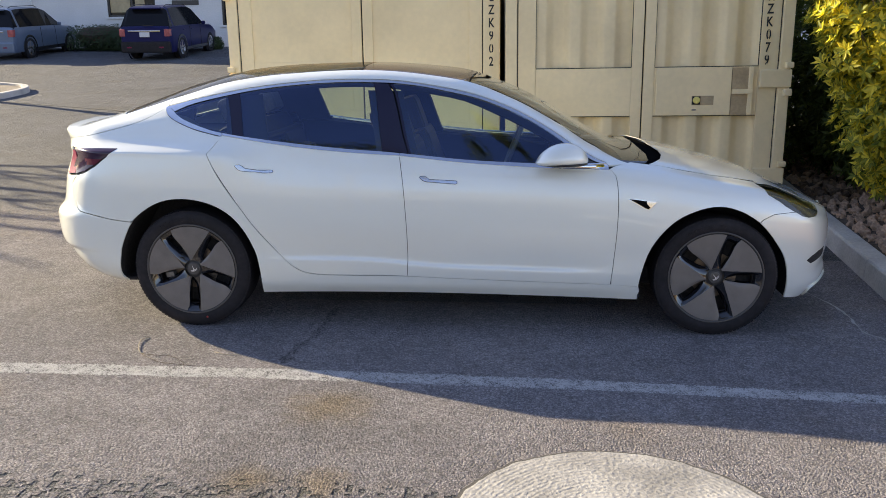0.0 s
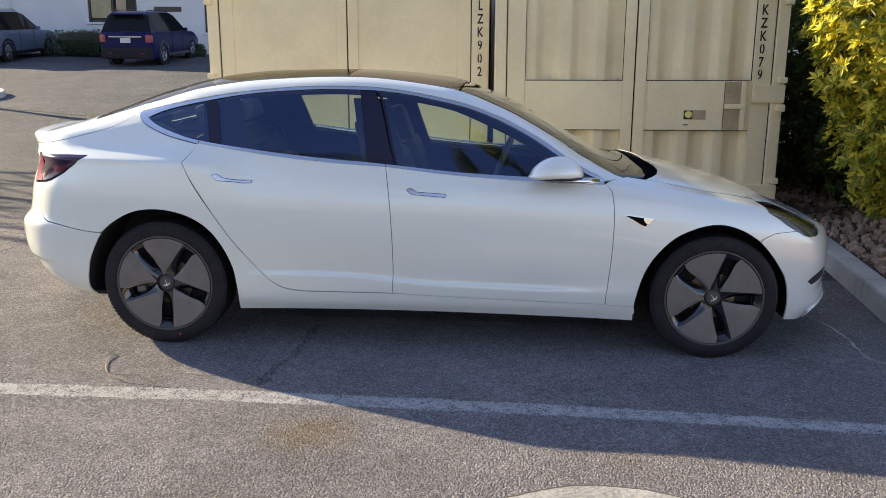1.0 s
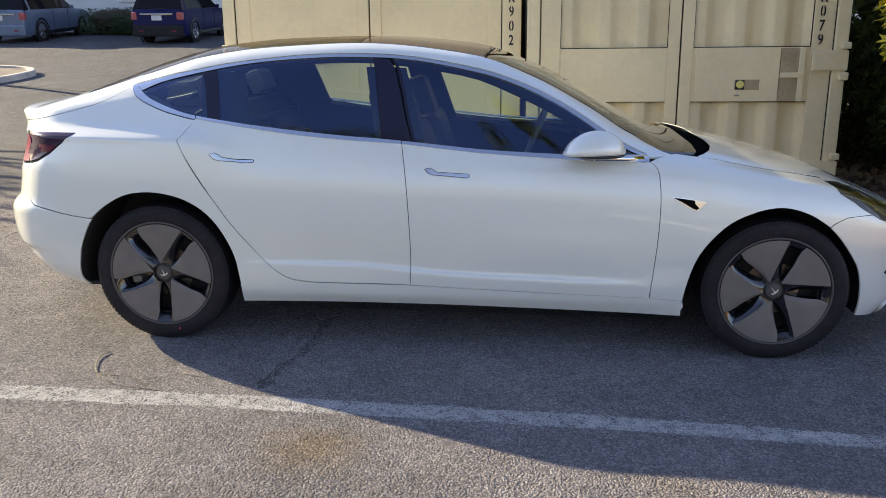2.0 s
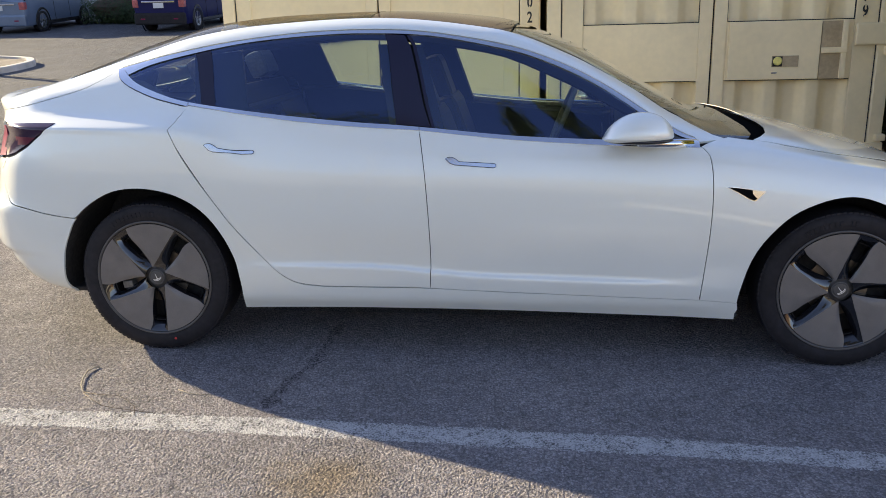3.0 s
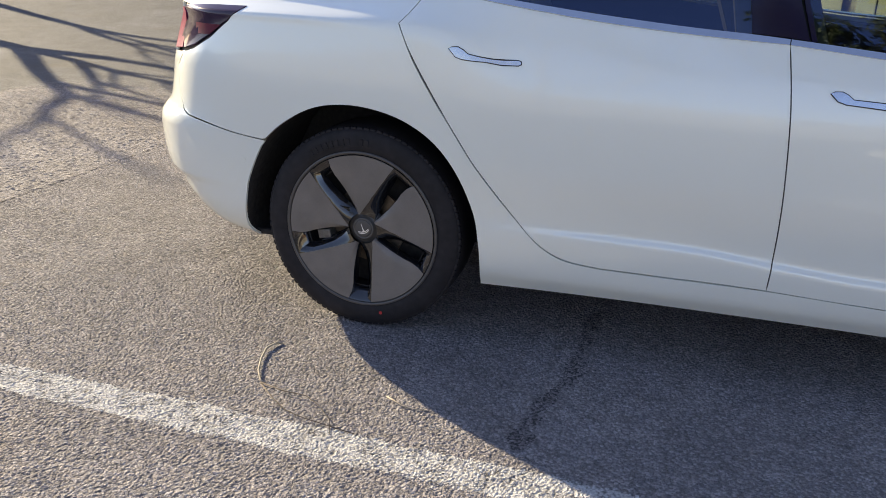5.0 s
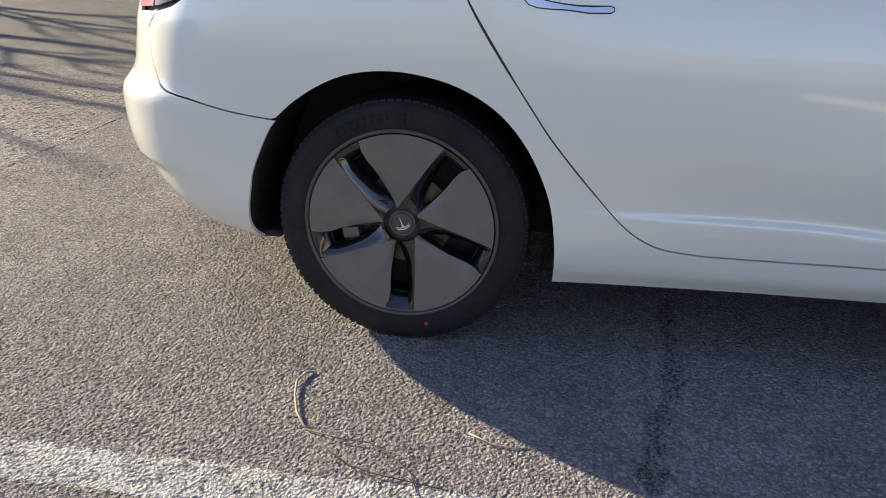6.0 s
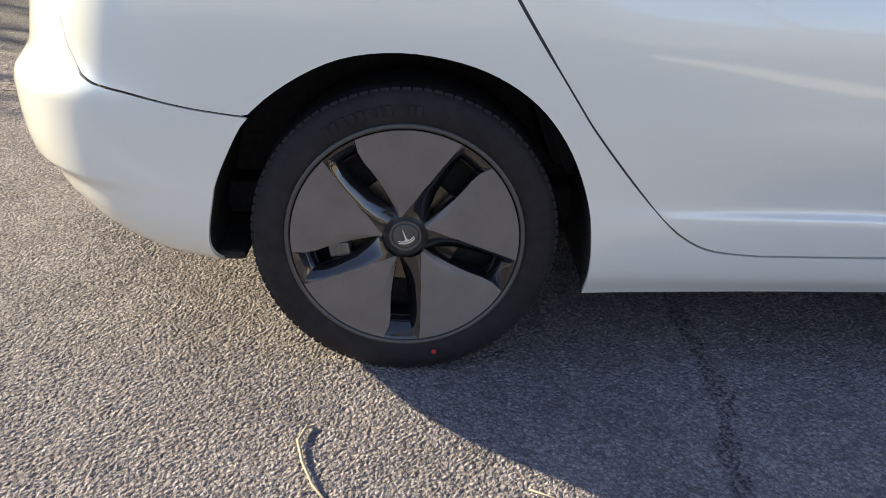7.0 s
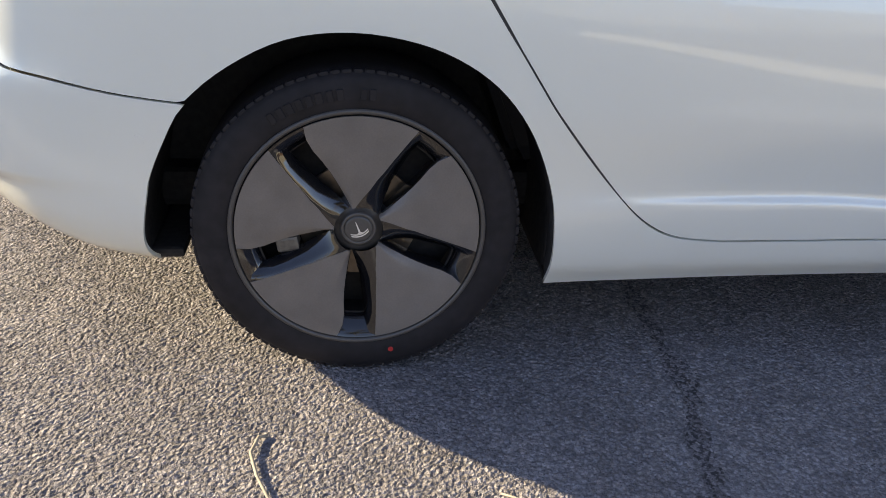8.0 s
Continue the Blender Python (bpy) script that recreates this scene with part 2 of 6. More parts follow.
CRACK_SOFT = aggregate("old_crack", (0.145, 0.138, 0.150), (0.285, 0.273, 0.288), (1.0, 0.95, 0.93), 0.0082, 0.3, 0.015)
# serves the collar's joint and the long painted shadow
CRACK_AND_SHADOW = material("crack_and_shadow_dark", (0.075, 0.072, 0.070), 0.9, grain=0.3, size=80, bump=0.002)
TAN = material("tan_container_paint", (0.84, 0.68, 0.425), 0.45, grain=0.03, size=25, stain=0.10, stain_size=1.6, bump=0.0008, spec=0.4)
# darker copy of the tan, with the recesses' shade in its colour
TAN_SHADE = material("shaded_tan_paint", (0.44, 0.33, 0.20), 0.6, grain=0.12, size=40, stain=0.2, stain_size=4)
INK = material("stencil_black", (0.02, 0.02, 0.02), 0.6, grain=0.2, size=40)
BRASS = material("brass_yellow", (0.70, 0.62, 0.20), 0.35, 0.3, grain=0.1, size=90)
ROCK = material("brown_rock", (0.21, 0.130, 0.088), 0.9, grain=0.3, size=50, island=0.45, bump=0.006, shift=(0.27, 0.18, 0.13))
SOIL = material("dark_soil", (0.09, 0.065, 0.05), 0.95, grain=0.3, size=30, stain=0.3, stain_size=4, bump=0.02)
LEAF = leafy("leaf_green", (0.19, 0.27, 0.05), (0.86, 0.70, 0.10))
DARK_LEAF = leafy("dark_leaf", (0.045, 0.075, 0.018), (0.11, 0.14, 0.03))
BARK = material("bark", (0.28, 0.23, 0.18), 0.9, grain=0.3, size=25, bump=0.008)
STICK = material("dry_twig", (0.32, 0.28, 0.225), 0.8, grain=0.25, size=80)
TWIGLET_SHADE = material("twiglet_shadow_dark", (0.09, 0.07, 0.055), 0.8, grain=0.25, size=80)

# trowel arcs in the collar, round its middle
nodes, links = CONCRETE.node_tree.nodes, CONCRETE.node_tree.links
where, off = nodes.new("ShaderNodeNewGeometry"), nodes.new("ShaderNodeVectorMath")
off.operation = "SUBTRACT"
off.inputs[1].default_value = (.71, -2.83, 0)
links.new(where.outputs["Position"], off.inputs[0])
arcs = nodes.new("ShaderNodeTexWave")
arcs.wave_type, arcs.rings_direction = "RINGS", "Z"
for key, val in (("Scale", 16), ("Distortion", 3), ("Detail", 5), ("Detail Scale", 2.5)):
    arcs.inputs[key].default_value = val
links.new(off.outputs[0], arcs.inputs["Vector"])
ridge = nodes.new("ShaderNodeBump")
ridge.inputs["Strength"].default_value, ridge.inputs["Distance"].default_value = 0.5, 0.0016
links.new(arcs.outputs["Fac"], ridge.inputs["Height"])
shader = nodes["Principled BSDF"]
links.new(shader.inputs["Normal"].links[0].from_socket, ridge.inputs["Normal"])
links.new(ridge.outputs[0], shader.inputs["Normal"])


# ---- building helpers ----
def part(name, bm, mat, parent, label="", smooth=False, normals=None):
    """Links a bmesh, or a mesh that is ready, as one object under a thing or a part."""
    if isinstance(bm, bmesh.types.BMesh):
        me = bpy.data.meshes.new(name)
        bm.to_mesh(me)
        bm.free()
    else:
        me = bm
    for m in (mat if isinstance(mat, (list, tuple)) else [mat]):
        me.materials.append(m)
    if smooth:
        me.shade_smooth()
    ob = new(name, me)
    ob.parent = parent
    if label:
        ob["label"] = label
    return ob


def thing(name, label, category, group="", kind="", at=None):
    ob = new(name)
    if at is not None:
        ob.matrix_basis = at
    return tagged(ob, label, category, group, kind)


def box(bm, x0, y0, z0, x1, y1, z1, bevel=0.0, m=None):
    made = bmesh.ops.create_cube(bm, size=1)["verts"]
    for v in made:
        v.co = Vector((x0 + (v.co.x + .5) * (x1 - x0), y0 + (v.co.y + .5) * (y1 - y0), z0 + (v.co.z + .5) * (z1 - z0)))
    if bevel:
        edges = list({e for v in made for e in v.link_edges})
        made = bmesh.ops.bevel(bm, geom=edges, offset=bevel, segments=2, affect="EDGES", profile=0.6)["verts"]
    if m is not None:
        bmesh.ops.transform(bm, matrix=m, verts=list({v for v in made}))
    return bm


def block(*a, **k):
    return box(bmesh.new(), *a, **k)


def lathe(profile, n=64, axis="y", close=False):
    """A turned form: (radius, height along the axis) pairs round the axis."""
    bm = bmesh.new()
    rings = []
    for i in range(n):
        a = 2 * math.pi * i / n
        c, s = math.cos(a), math.sin(a)
        rings.append([bm.verts.new((r * c, h, r * s) if axis == "y" else (r * c, r * s, h)) for r, h in profile])
    m = len(profile)
    for i in range(n):
        a, b = rings[i], rings[(i + 1) % n]
        for j in range(m if close else m - 1):
            k = (j + 1) % m
            bm.faces.new((a[j], a[k], b[k], b[j]))
    bmesh.ops.remove_doubles(bm, verts=bm.verts, dist=1e-6)
    bmesh.ops.recalc_face_normals(bm, faces=bm.faces)
    return bm


def tube(points, radius, n=8, taper=None):
    """A round bar through the points."""
    bm = bmesh.new()
    pts = [Vector(p) for p in points]
    rings = []
    for i, p in enumerate(pts):
        d = (pts[min(i + 1, len(pts) - 1)] - pts[max(i - 1, 0)]).normalized()
        u = d.cross(Vector((0.13, 0.21, 1)) if abs(d.z) < 0.9 else Vector((1, 0.1, 0))).normalized()
        w = d.cross(u)
        r = radius if taper is None else radius + (taper - radius) * i / (len(pts) - 1)
        rings.append([bm.verts.new(p + r * (math.cos(2 * math.pi * k / n) * u + math.sin(2 * math.pi * k / n) * w)) for k in range(n)])
    for a, b in zip(rings, rings[1:]):
        for k in range(n):
            bm.faces.new((a[k], a[(k + 1) % n], b[(k + 1) % n], b[k]))
    bm.faces.new(rings[0][::-1])
    bm.faces.new(rings[-1])
    return bm


def writing(text, size, parent, m, name="writing"):
    """Raised flat letters of the built-in font as one mesh."""
    c = bpy.data.curves.new(name, "FONT")
    c.body, c.size, c.extrude, c.align_x, c.align_y = text, size, 0.001, "CENTER", "CENTER"
    c.offset = size * 0.020
    tmp = new("letters", c)
    me = bpy.data.meshes.new_from_object(tmp.evaluated_get(bpy.context.evaluated_depsgraph_get()))
    bpy.data.objects.remove(tmp)
    me.materials.clear()
    ob = part(name, me, INK, parent)
    ob.matrix_basis = m
    return ob


def ground_z(y):
    """The lot lies level at the parking bays and climbs behind them."""
    return max(0.0, 0.0413 * ((y - 4.9) + math.sqrt((y - 4.9) ** 2 + 1.0)) - 0.004)


# ---- ground ----
bm = bmesh.new()
ys = [-300, -120, -50, -20, -10, -6] + [-4 + 0.5 * i for i in range(0, 81)] + [40, 48, 60, 90, 150, 300]
xs = [-300, -120, -60, -30, -15, -8, -4, -2, 0, 2, 4, 8, 15, 30, 60, 120, 300]
grid = [[bm.verts.new((x, y, ground_z(min(y, 40)))) for x in xs] for y in ys]
for a, b in zip(grid, grid[1:]):
    for i in range(len(xs) - 1):
        bm.faces.new((a[i], a[i + 1], b[i + 1], b[i]))
ground = tagged(part("ground", bm, ASPHALT, None, smooth=True), "weathered grey chip-sealed asphalt of a car park", "asphalt", kind="structure")

# ---- the car: its skin ----


def spline(xs, ys):
    """Natural cubic spline through the points."""
    xs, ys = np.array(xs, float), np.array(ys, float)
    n, h = len(xs), np.diff(xs)
    a, r = np.eye(n), np.zeros(n)
    for i in range(1, n - 1):
        a[i, i - 1:i + 2] = h[i - 1], 2 * (h[i - 1] + h[i]), h[i]
        r[i] = 6 * ((ys[i + 1] - ys[i]) / h[i] - (ys[i] - ys[i - 1]) / h[i - 1])
    m = np.linalg.solve(a, r)

    def f(x):
        x = np.asarray(x, float)
        i = np.clip(np.searchsorted(xs, x) - 1, 0, n - 2)
        t, u, d = x - xs[i], xs[i + 1] - x, h[i]
        return (m[i] * u**3 + m[i + 1] * t**3) / (6 * d) + (ys[i] / d - m[i] * d / 6) * u + (ys[i + 1] / d - m[i + 1] * d / 6) * t
    return f


def mono(xs, ys):
    """Smooth curve through the points that never overshoots them; ys may hold several rows."""
    xs, ys = np.array(xs, float), np.atleast_2d(np.array(ys, float))
    h = np.diff(xs)
    d = np.diff(ys, axis=1) / h
    m = np.zeros_like(ys)
    p = d[:, :-1] * d[:, 1:]
    w1, w2 = 2 * h[1:] + h[:-1], h[1:] + 2 * h[:-1]
    with np.errstate(divide="ignore", invalid="ignore"):
        m[:, 1:-1] = np.where(p > 0, (w1 + w2) / (w1 / d[:, :-1] + w2 / d[:, 1:]), 0)
    m[:, 0], m[:, -1] = d[:, 0], d[:, -1]

    def f(x):
        x = np.clip(np.asarray(x, float), xs[0], xs[-1])
        i = np.clip(np.searchsorted(xs, x) - 1, 0, len(xs) - 2)
        t = (x - xs[i]) / h[i]
        return ((1 + 2 * t) * (1 - t)**2 * ys[:, i] + t * (1 - t)**2 * h[i] * m[:, i]
                + t * t * (3 - 2 * t) * ys[:, i + 1] + t * t * (t - 1) * h[i] * m[:, i + 1])
    return f


# the outline of the car seen from above: along the side and round both ends, by the way s along it
PLAN = [(-2.410, 0), (-2.407, .25), (-2.387, .48), (-2.285, .708), (-2.114, .849), (-1.88, .902), (-1.44, .928), (-.7, .932), (0, .930),
        (.7, .926), (1.2, .922), (1.46, .912), (1.7, .874), (1.88, .80), (2.005, .70), (2.115, .53), (2.215, .28), (2.255, 0)]
way = np.concatenate(([0], np.cumsum([math.dist(a, b) for a, b in zip(PLAN, PLAN[1:])])))
way = way - way[8]
PLAN_X, PLAN_W = spline(way, [p[0] for p in PLAN]), spline(way, [p[1] for p in PLAN])
S_REAR, S_FRONT = way[0], way[-1]
# how far the rear and the nose draw in above and below their fullest height
REAR_IN = mono([.0, .2, .25, .31, .37, .425, .447, .53, .61, .63, .65, .68, .74, .83, .95, 1.0, 1.12, 1.5], [.30, .28, .205, .122, .074, .046, .018, .003, 0, .008, .028, .052, .066, .083, .125, .11, .03, .02])
NOSE_IN = mono([.0, .15, .2, .264, .33, .43, .6, .664, .73, .8, 1.5], [.14, .10, .045, .0, .012, 0, 0, .03, .10, .15, .2])
REAR_RAMP = mono([S_REAR, -2.95, -2.6, -2.30, -2.0, -1.75, 0], [.15, .2, .8, 1, .6, 0, 0])
NOSE_RAMP = mono([0, 1.75, 2.0, 2.2, 2.5, S_FRONT], [0, 0, .5, 1, .9, .7])
# sections: width as a share of the outline, and height, from the sill to the middle of the roof
X_ST = [-2.9, -2.3, -2.05, -1.8, -1.55, -1.25, -.95, -.5, 0, .35, .6, .8, .95, 1.12, 1.35, 1.6, 1.9, 2.15, 2.55]
SECT_K = [
    [0.95, 0.93, 0.89, 0.885, 0.93, 0.94, 0.935, 0.935, 0.935, 0.935, 0.935, 0.935, 0.94, 0.945, 0.95, 0.95, 0.95, 0.95, 0.95],
    [0.97, 0.97, 0.958, 0.952, 0.965, 0.972, 0.972, 0.972, 0.972, 0.972, 0.972, 0.972, 0.972, 0.972, 0.972, 0.972, 0.97, 0.97, 0.97],
    [0.985, 0.985, 0.985, 0.985, 0.985, 0.985, 0.9866, 0.988, 0.988, 0.988, 0.9874, 0.986, 0.985, 0.985, 0.985, 0.985, 0.985, 0.985, 0.985],
    [0.993, 0.993, 0.993, 0.993, 0.993, 0.991, 0.983, 0.976, 0.976, 0.976, 0.9775, 0.9835, 0.985, 0.99, 0.993, 0.993, 0.993, 0.993, 0.993],
    [1, 1, 1, 1, 1, 0.999, 0.996, 0.995, 0.995, 0.995, 0.996, 0.997, 0.998, 1, 1, 1, 1, 1, 1],
    [0.995, 0.995, 0.995, 0.997, 0.997, 0.995, 0.992, 0.99, 0.99, 0.99, 0.99, 0.99, 0.99, 0.99, 0.99, 0.99, 0.99, 0.985, 0.98],
    [0.968, 0.968, 0.972, 0.972, 0.973, 0.9781, 0.984, 0.983, 0.983, 0.982, 0.981, 0.98, 0.98, 0.98, 0.979, 0.979, 0.9765, 0.9715, 0.969],
    [0.962, 0.962, 0.968, 0.970, 0.971, 0.969, 0.968, 0.968, 0.968, 0.966, 0.964, 0.962, 0.962, 0.962, 0.96, 0.96, 0.955, 0.95, 0.95],
    [0.88, 0.88, 0.876, 0.875, 0.882, 0.902, 0.925, 0.925, 0.925, 0.922, 0.92, 0.918, 0.915, 0.91, 0.905, 0.9, 0.9, 0.9, 0.9],
    [0.8, 0.8, 0.8, 0.79, 0.78, 0.762, 0.752, 0.748, 0.755, 0.78, 0.815, 0.86, 0.85, 0.82, 0.8, 0.78, 0.78, 0.8, 0.8],
    [0.7, 0.7, 0.7, 0.7, 0.7, 0.68, 0.668, 0.66, 0.668, 0.7, 0.745, 0.79, 0.8, 0.77, 0.7, 0.66, 0.64, 0.66, 0.66],
    [0.4, 0.4, 0.4, 0.38, 0.36, 0.35, 0.35, 0.35, 0.35, 0.36, 0.38, 0.4, 0.42, 0.42, 0.4, 0.38, 0.36, 0.36, 0.36],
    [0, 0, 0, 0, 0, 0, 0, 0, 0, 0, 0, 0, 0, 0, 0, 0, 0, 0, 0],
]
SECT_Z = [
    [0.24, 0.235, 0.232, 0.225, 0.21, 0.202, 0.208, 0.216, 0.217, 0.213, 0.208, 0.203, 0.2, 0.198, 0.198, 0.198, 0.19, 0.165, 0.16],
    [0.3, 0.29, 0.285, 0.28, 0.275, 0.275, 0.275, 0.275, 0.275, 0.275, 0.275, 0.275, 0.275, 0.275, 0.275, 0.275, 0.26, 0.235, 0.23],
    [0.37, 0.37, 0.37, 0.365, 0.36, 0.355, 0.3995, 0.4036, 0.3697, 0.3612, 0.3557, 0.355, 0.355, 0.355, 0.355, 0.355, 0.33, 0.3, 0.3],
    [0.46, 0.46, 0.46, 0.455, 0.45, 0.45, 0.438, 0.4336, 0.3997, 0.3912, 0.3857, 0.384, 0.42, 0.43, 0.43, 0.43, 0.4, 0.375, 0.37],
    [0.6, 0.6, 0.6, 0.6, 0.6, 0.6, 0.6, 0.6, 0.6, 0.6, 0.6, 0.6, 0.6, 0.59, 0.58, 0.57, 0.53, 0.48, 0.46],
    [0.8, 0.8, 0.79, 0.78, 0.77, 0.75, 0.74, 0.73, 0.73, 0.725, 0.72, 0.72, 0.72, 0.71, 0.7, 0.68, 0.62, 0.545, 0.5],
    [0.967, 0.967, 0.97, 0.97, 0.966, 0.9173, 0.82, 0.8, 0.795, 0.79, 0.785, 0.785, 0.7825, 0.77, 0.75, 0.7225, 0.6575, 0.5725, 0.515],
    [0.985, 0.985, 0.988, 0.988, 0.984, 0.976, 0.9, 0.87, 0.86, 0.855, 0.85, 0.85, 0.845, 0.83, 0.8, 0.765, 0.695, 0.6, 0.53],
    [1.03, 1.03, 1.034, 1.038, 1.042, 1.052, 1.04, 0.995, 0.96, 0.935, 0.925, 0.918, 0.905, 0.885, 0.85, 0.81, 0.735, 0.632, 0.545],
    [1.08, 1.082, 1.11, 1.142, 1.185, 1.272, 1.322, 1.345, 1.295, 1.16, 1.03, 0.94, 0.925, 0.91, 0.868, 0.82, 0.745, 0.675, 0.575],
    [1.095, 1.1, 1.135, 1.188, 1.25, 1.342, 1.385, 1.408, 1.358, 1.22, 1.085, 0.97, 0.94, 0.93, 0.888, 0.832, 0.757, 0.69, 0.582],
    [1.105, 1.115, 1.163, 1.243, 1.33, 1.405, 1.435, 1.447, 1.405, 1.29, 1.16, 1.045, 0.975, 0.95, 0.905, 0.845, 0.768, 0.702, 0.59],
    [1.11, 1.125, 1.175, 1.26, 1.35, 1.42, 1.445, 1.455, 1.42, 1.31, 1.18, 1.065, 0.99, 0.96, 0.912, 0.85, 0.773, 0.707, 0.595],
]
SK, SZ = mono(X_ST, SECT_K), mono(X_ST, SECT_Z)


def across(table, v):
    """Each column of the table followed smoothly to the place v between its rows."""
    n = table.shape[0]
    d = np.diff(table, axis=0)
    m = np.zeros_like(table)
    p = d[:-1] * d[1:]
    with np.errstate(divide="ignore", invalid="ignore"):
        m[1:-1] = np.where(p > 0, 2 * p / (d[:-1] + d[1:]), 0)
    m[0], m[-1] = d[0], d[-1]
    i = np.clip(np.floor(v).astype(int), 0, n - 2)
    t, c = v - i, np.arange(table.shape[1])
    return ((1 + 2 * t) * (1 - t)**2 * table[i, c] + t * (1 - t)**2 * m[i, c]
            + t * t * (3 - 2 * t) * table[i + 1, c] + t * t * (t - 1) * m[i + 1, c])


def inner(v):
    """Rows of the section tables: one more row lies between five and six."""
    return np.where(v <= 5, v, np.where(v < 6, 5 + 2 * (v - 5), v + 1))


def body(s, v):
    """Points of the body's skin, on the side of negative y."""
    s, v = np.atleast_1d(np.asarray(s, float)), np.atleast_1d(np.asarray(v, float))
    k, z = across(SK(s), inner(v)), across(SZ(s), inner(v))
    x = PLAN_X(s) + REAR_RAMP(s)[0] * REAR_IN(z)[0] - NOSE_RAMP(s)[0] * NOSE_IN(z)[0]
    return np.stack((x, -np.maximum(PLAN_W(s), 0) * k, z), axis=1)


def level(s, z):
    """The place v on each section at the height z."""
    s, z = np.atleast_1d(np.asarray(s, float)), np.atleast_1d(np.asarray(z, float))
    table, lo, hi = SZ(s), np.zeros(len(s)), np.full(len(s), 10.99)
    for _ in range(26):
        mid = (lo + hi) / 2
        low = across(table, inner(mid)) < z
        lo, hi = np.where(low, mid, lo), np.where(low, hi, mid)
    return (lo + hi) / 2


def skin(points, by="z", push=0.0, edge=0.0085, gap=0.0017, step=0.035, flange=True, side=-1, whole=False, lean=0.0):
    """One panel of the body: an outline of (s, height) or (s, v) pairs laid on the skin, drawn in by the gap at its rim,
    with the rim turned inwards. whole: both halves, mirrored over the middle."""
    pts = np.array(points, float)
    if by == "z":
        pts[:, 1] = level(pts[:, 0], pts[:, 1])
    # even steps along the rim, in units near metres
    scale = np.array((1.0, 0.11))
    q = pts * scale
    rim = []
    for a, b in zip(q, np.roll(q, -1, axis=0)):
        n = max(1, int(np.linalg.norm(b - a) / step))
        rim += [a + (b - a) * i / n for i in range(n)]
    rim = np.array(rim)
    area = 0.5 * np.sum(rim[:, 0] * np.roll(rim[:, 1], -1) - np.roll(rim[:, 0], -1) * rim[:, 1])
    if area < 0:
        rim = rim[::-1]
    if gap:
        d = np.roll(rim, -1, axis=0) - np.roll(rim, 1, axis=0)
        d /= np.maximum(np.linalg.norm(d, axis=1), 1e-9)[:, None]
        inner = np.stack((-d[:, 1], d[:, 0]), axis=1)
        keep = (np.abs(rim[:, 1] / 0.11 - 11) < 1e-3)
        moved = rim + inner * gap
        moved[keep, 1] = rim[keep, 1]
        rim = moved
    lo, hi = rim.min(axis=0), rim.max(axis=0)
    gx, gy = np.meshgrid(np.arange(lo[0] + step / 2, hi[0], step), np.arange(lo[1] + step / 3, hi[1], step * 0.62))
    g = np.stack((gx.ravel(), gy.ravel()), axis=1)
    if len(g):
        a, b = rim, np.roll(rim, -1, axis=0)
        inside, near = np.zeros(len(g), bool), np.full(len(g), 9.0)
        for p, r in zip(a, b):
            with np.errstate(divide="ignore", invalid="ignore"):
                cross = (p[1] > g[:, 1]) != (r[1] > g[:, 1])
                inside ^= cross & (g[:, 0] < (r[0] - p[0]) * (g[:, 1] - p[1]) / (r[1] - p[1]) + p[0])
            e = r - p
            t = np.clip(((g - p) @ e) / max(e @ e, 1e-12), 0, 1)
            near = np.minimum(near, np.linalg.norm(g - p - t[:, None] * e, axis=1))
        g = g[inside & (near > step * 0.3)]
    n = len(rim)
    flat = [Vector(p) for p in np.concatenate((rim, g))]
    vs, _, fs, *_ = delaunay_2d_cdt(flat, [], [list(range(n))], 1, 1e-6)
    uv = np.array([tuple(v) for v in vs]) / scale
    s, v = uv[:, 0], np.clip(uv[:, 1], 0, 11)
    p = body(s, v)
    e = 1e-3
    v1, v0 = np.minimum(v + e, 11), np.maximum(v - e, 0)
    nor = np.cross(body(s + e, v) - body(s - e, v), body(s, v1) - body(s, v0))
    nor /= np.maximum(np.linalg.norm(nor, axis=1), 1e-12)[:, None]
    nor *= np.where(nor[:, 1] > 0.3, -1, 1)[:, None]
    nor *= np.where((np.abs(nor[:, 1]) <= 0.3) & (nor[:, 2] < -0.5), -1, 1)[:, None]
    p = p + nor * push
    nor = nor + np.array((0, 0, lean))
    nor /= np.linalg.norm(nor, axis=1)[:, None]
    verts, norms, faces = [tuple(c) for c in p], [tuple(c) for c in nor], []
    for f in fs:
        a, b, c = (Vector(verts[i]) for i in f[:3])
        up = sum((Vector(norms[i]) for i in f), Vector())
        faces.append(tuple(f) if (b - a).cross(c - a).dot(up) > 0 else tuple(reversed(f)))
    if flange and edge:
        first = len(verts)
        ring = list(range(n))
        for i in ring:
            j, k = (i - 1) % n, (i + 1) % n
            way_on = Vector(verts[k]) - Vector(verts[j])
            out = way_on.cross(Vector(norms[i]))
            out = tuple(out.normalized()) if out.length > 0 else norms[i]
            verts += [verts[i], tuple(Vector(verts[i]) - edge * Vector(norms[i]))]
            norms += [out, out]
        for i in ring:
            if abs(uv[i, 1] - 11) < 1e-3 and abs(uv[(i + 1) % n, 1] - 11) < 1e-3:
                continue
            a, b = first + 2 * i, first + 2 * ((i + 1) % n)
            faces.append((a, a + 1, b + 1, b))
    m = len(verts)
    sets = []
    if whole or side < 0:
        sets.append(1)
    if whole or side > 0:
        sets.append(-1)
    av, an, af = [], [], []
    for sgn in sets:
        base = len(av)
        av += [(x, y * sgn, z) for x, y, z in verts]
        an += [(x, y * sgn, z) for x, y, z in norms]
        af += [tuple(base + i for i in (f if sgn > 0 else f[::-1])) for f in faces]
    me = bpy.data.meshes.new("panel")
    me.from_pydata(av, [], af)
    me.shade_smooth()
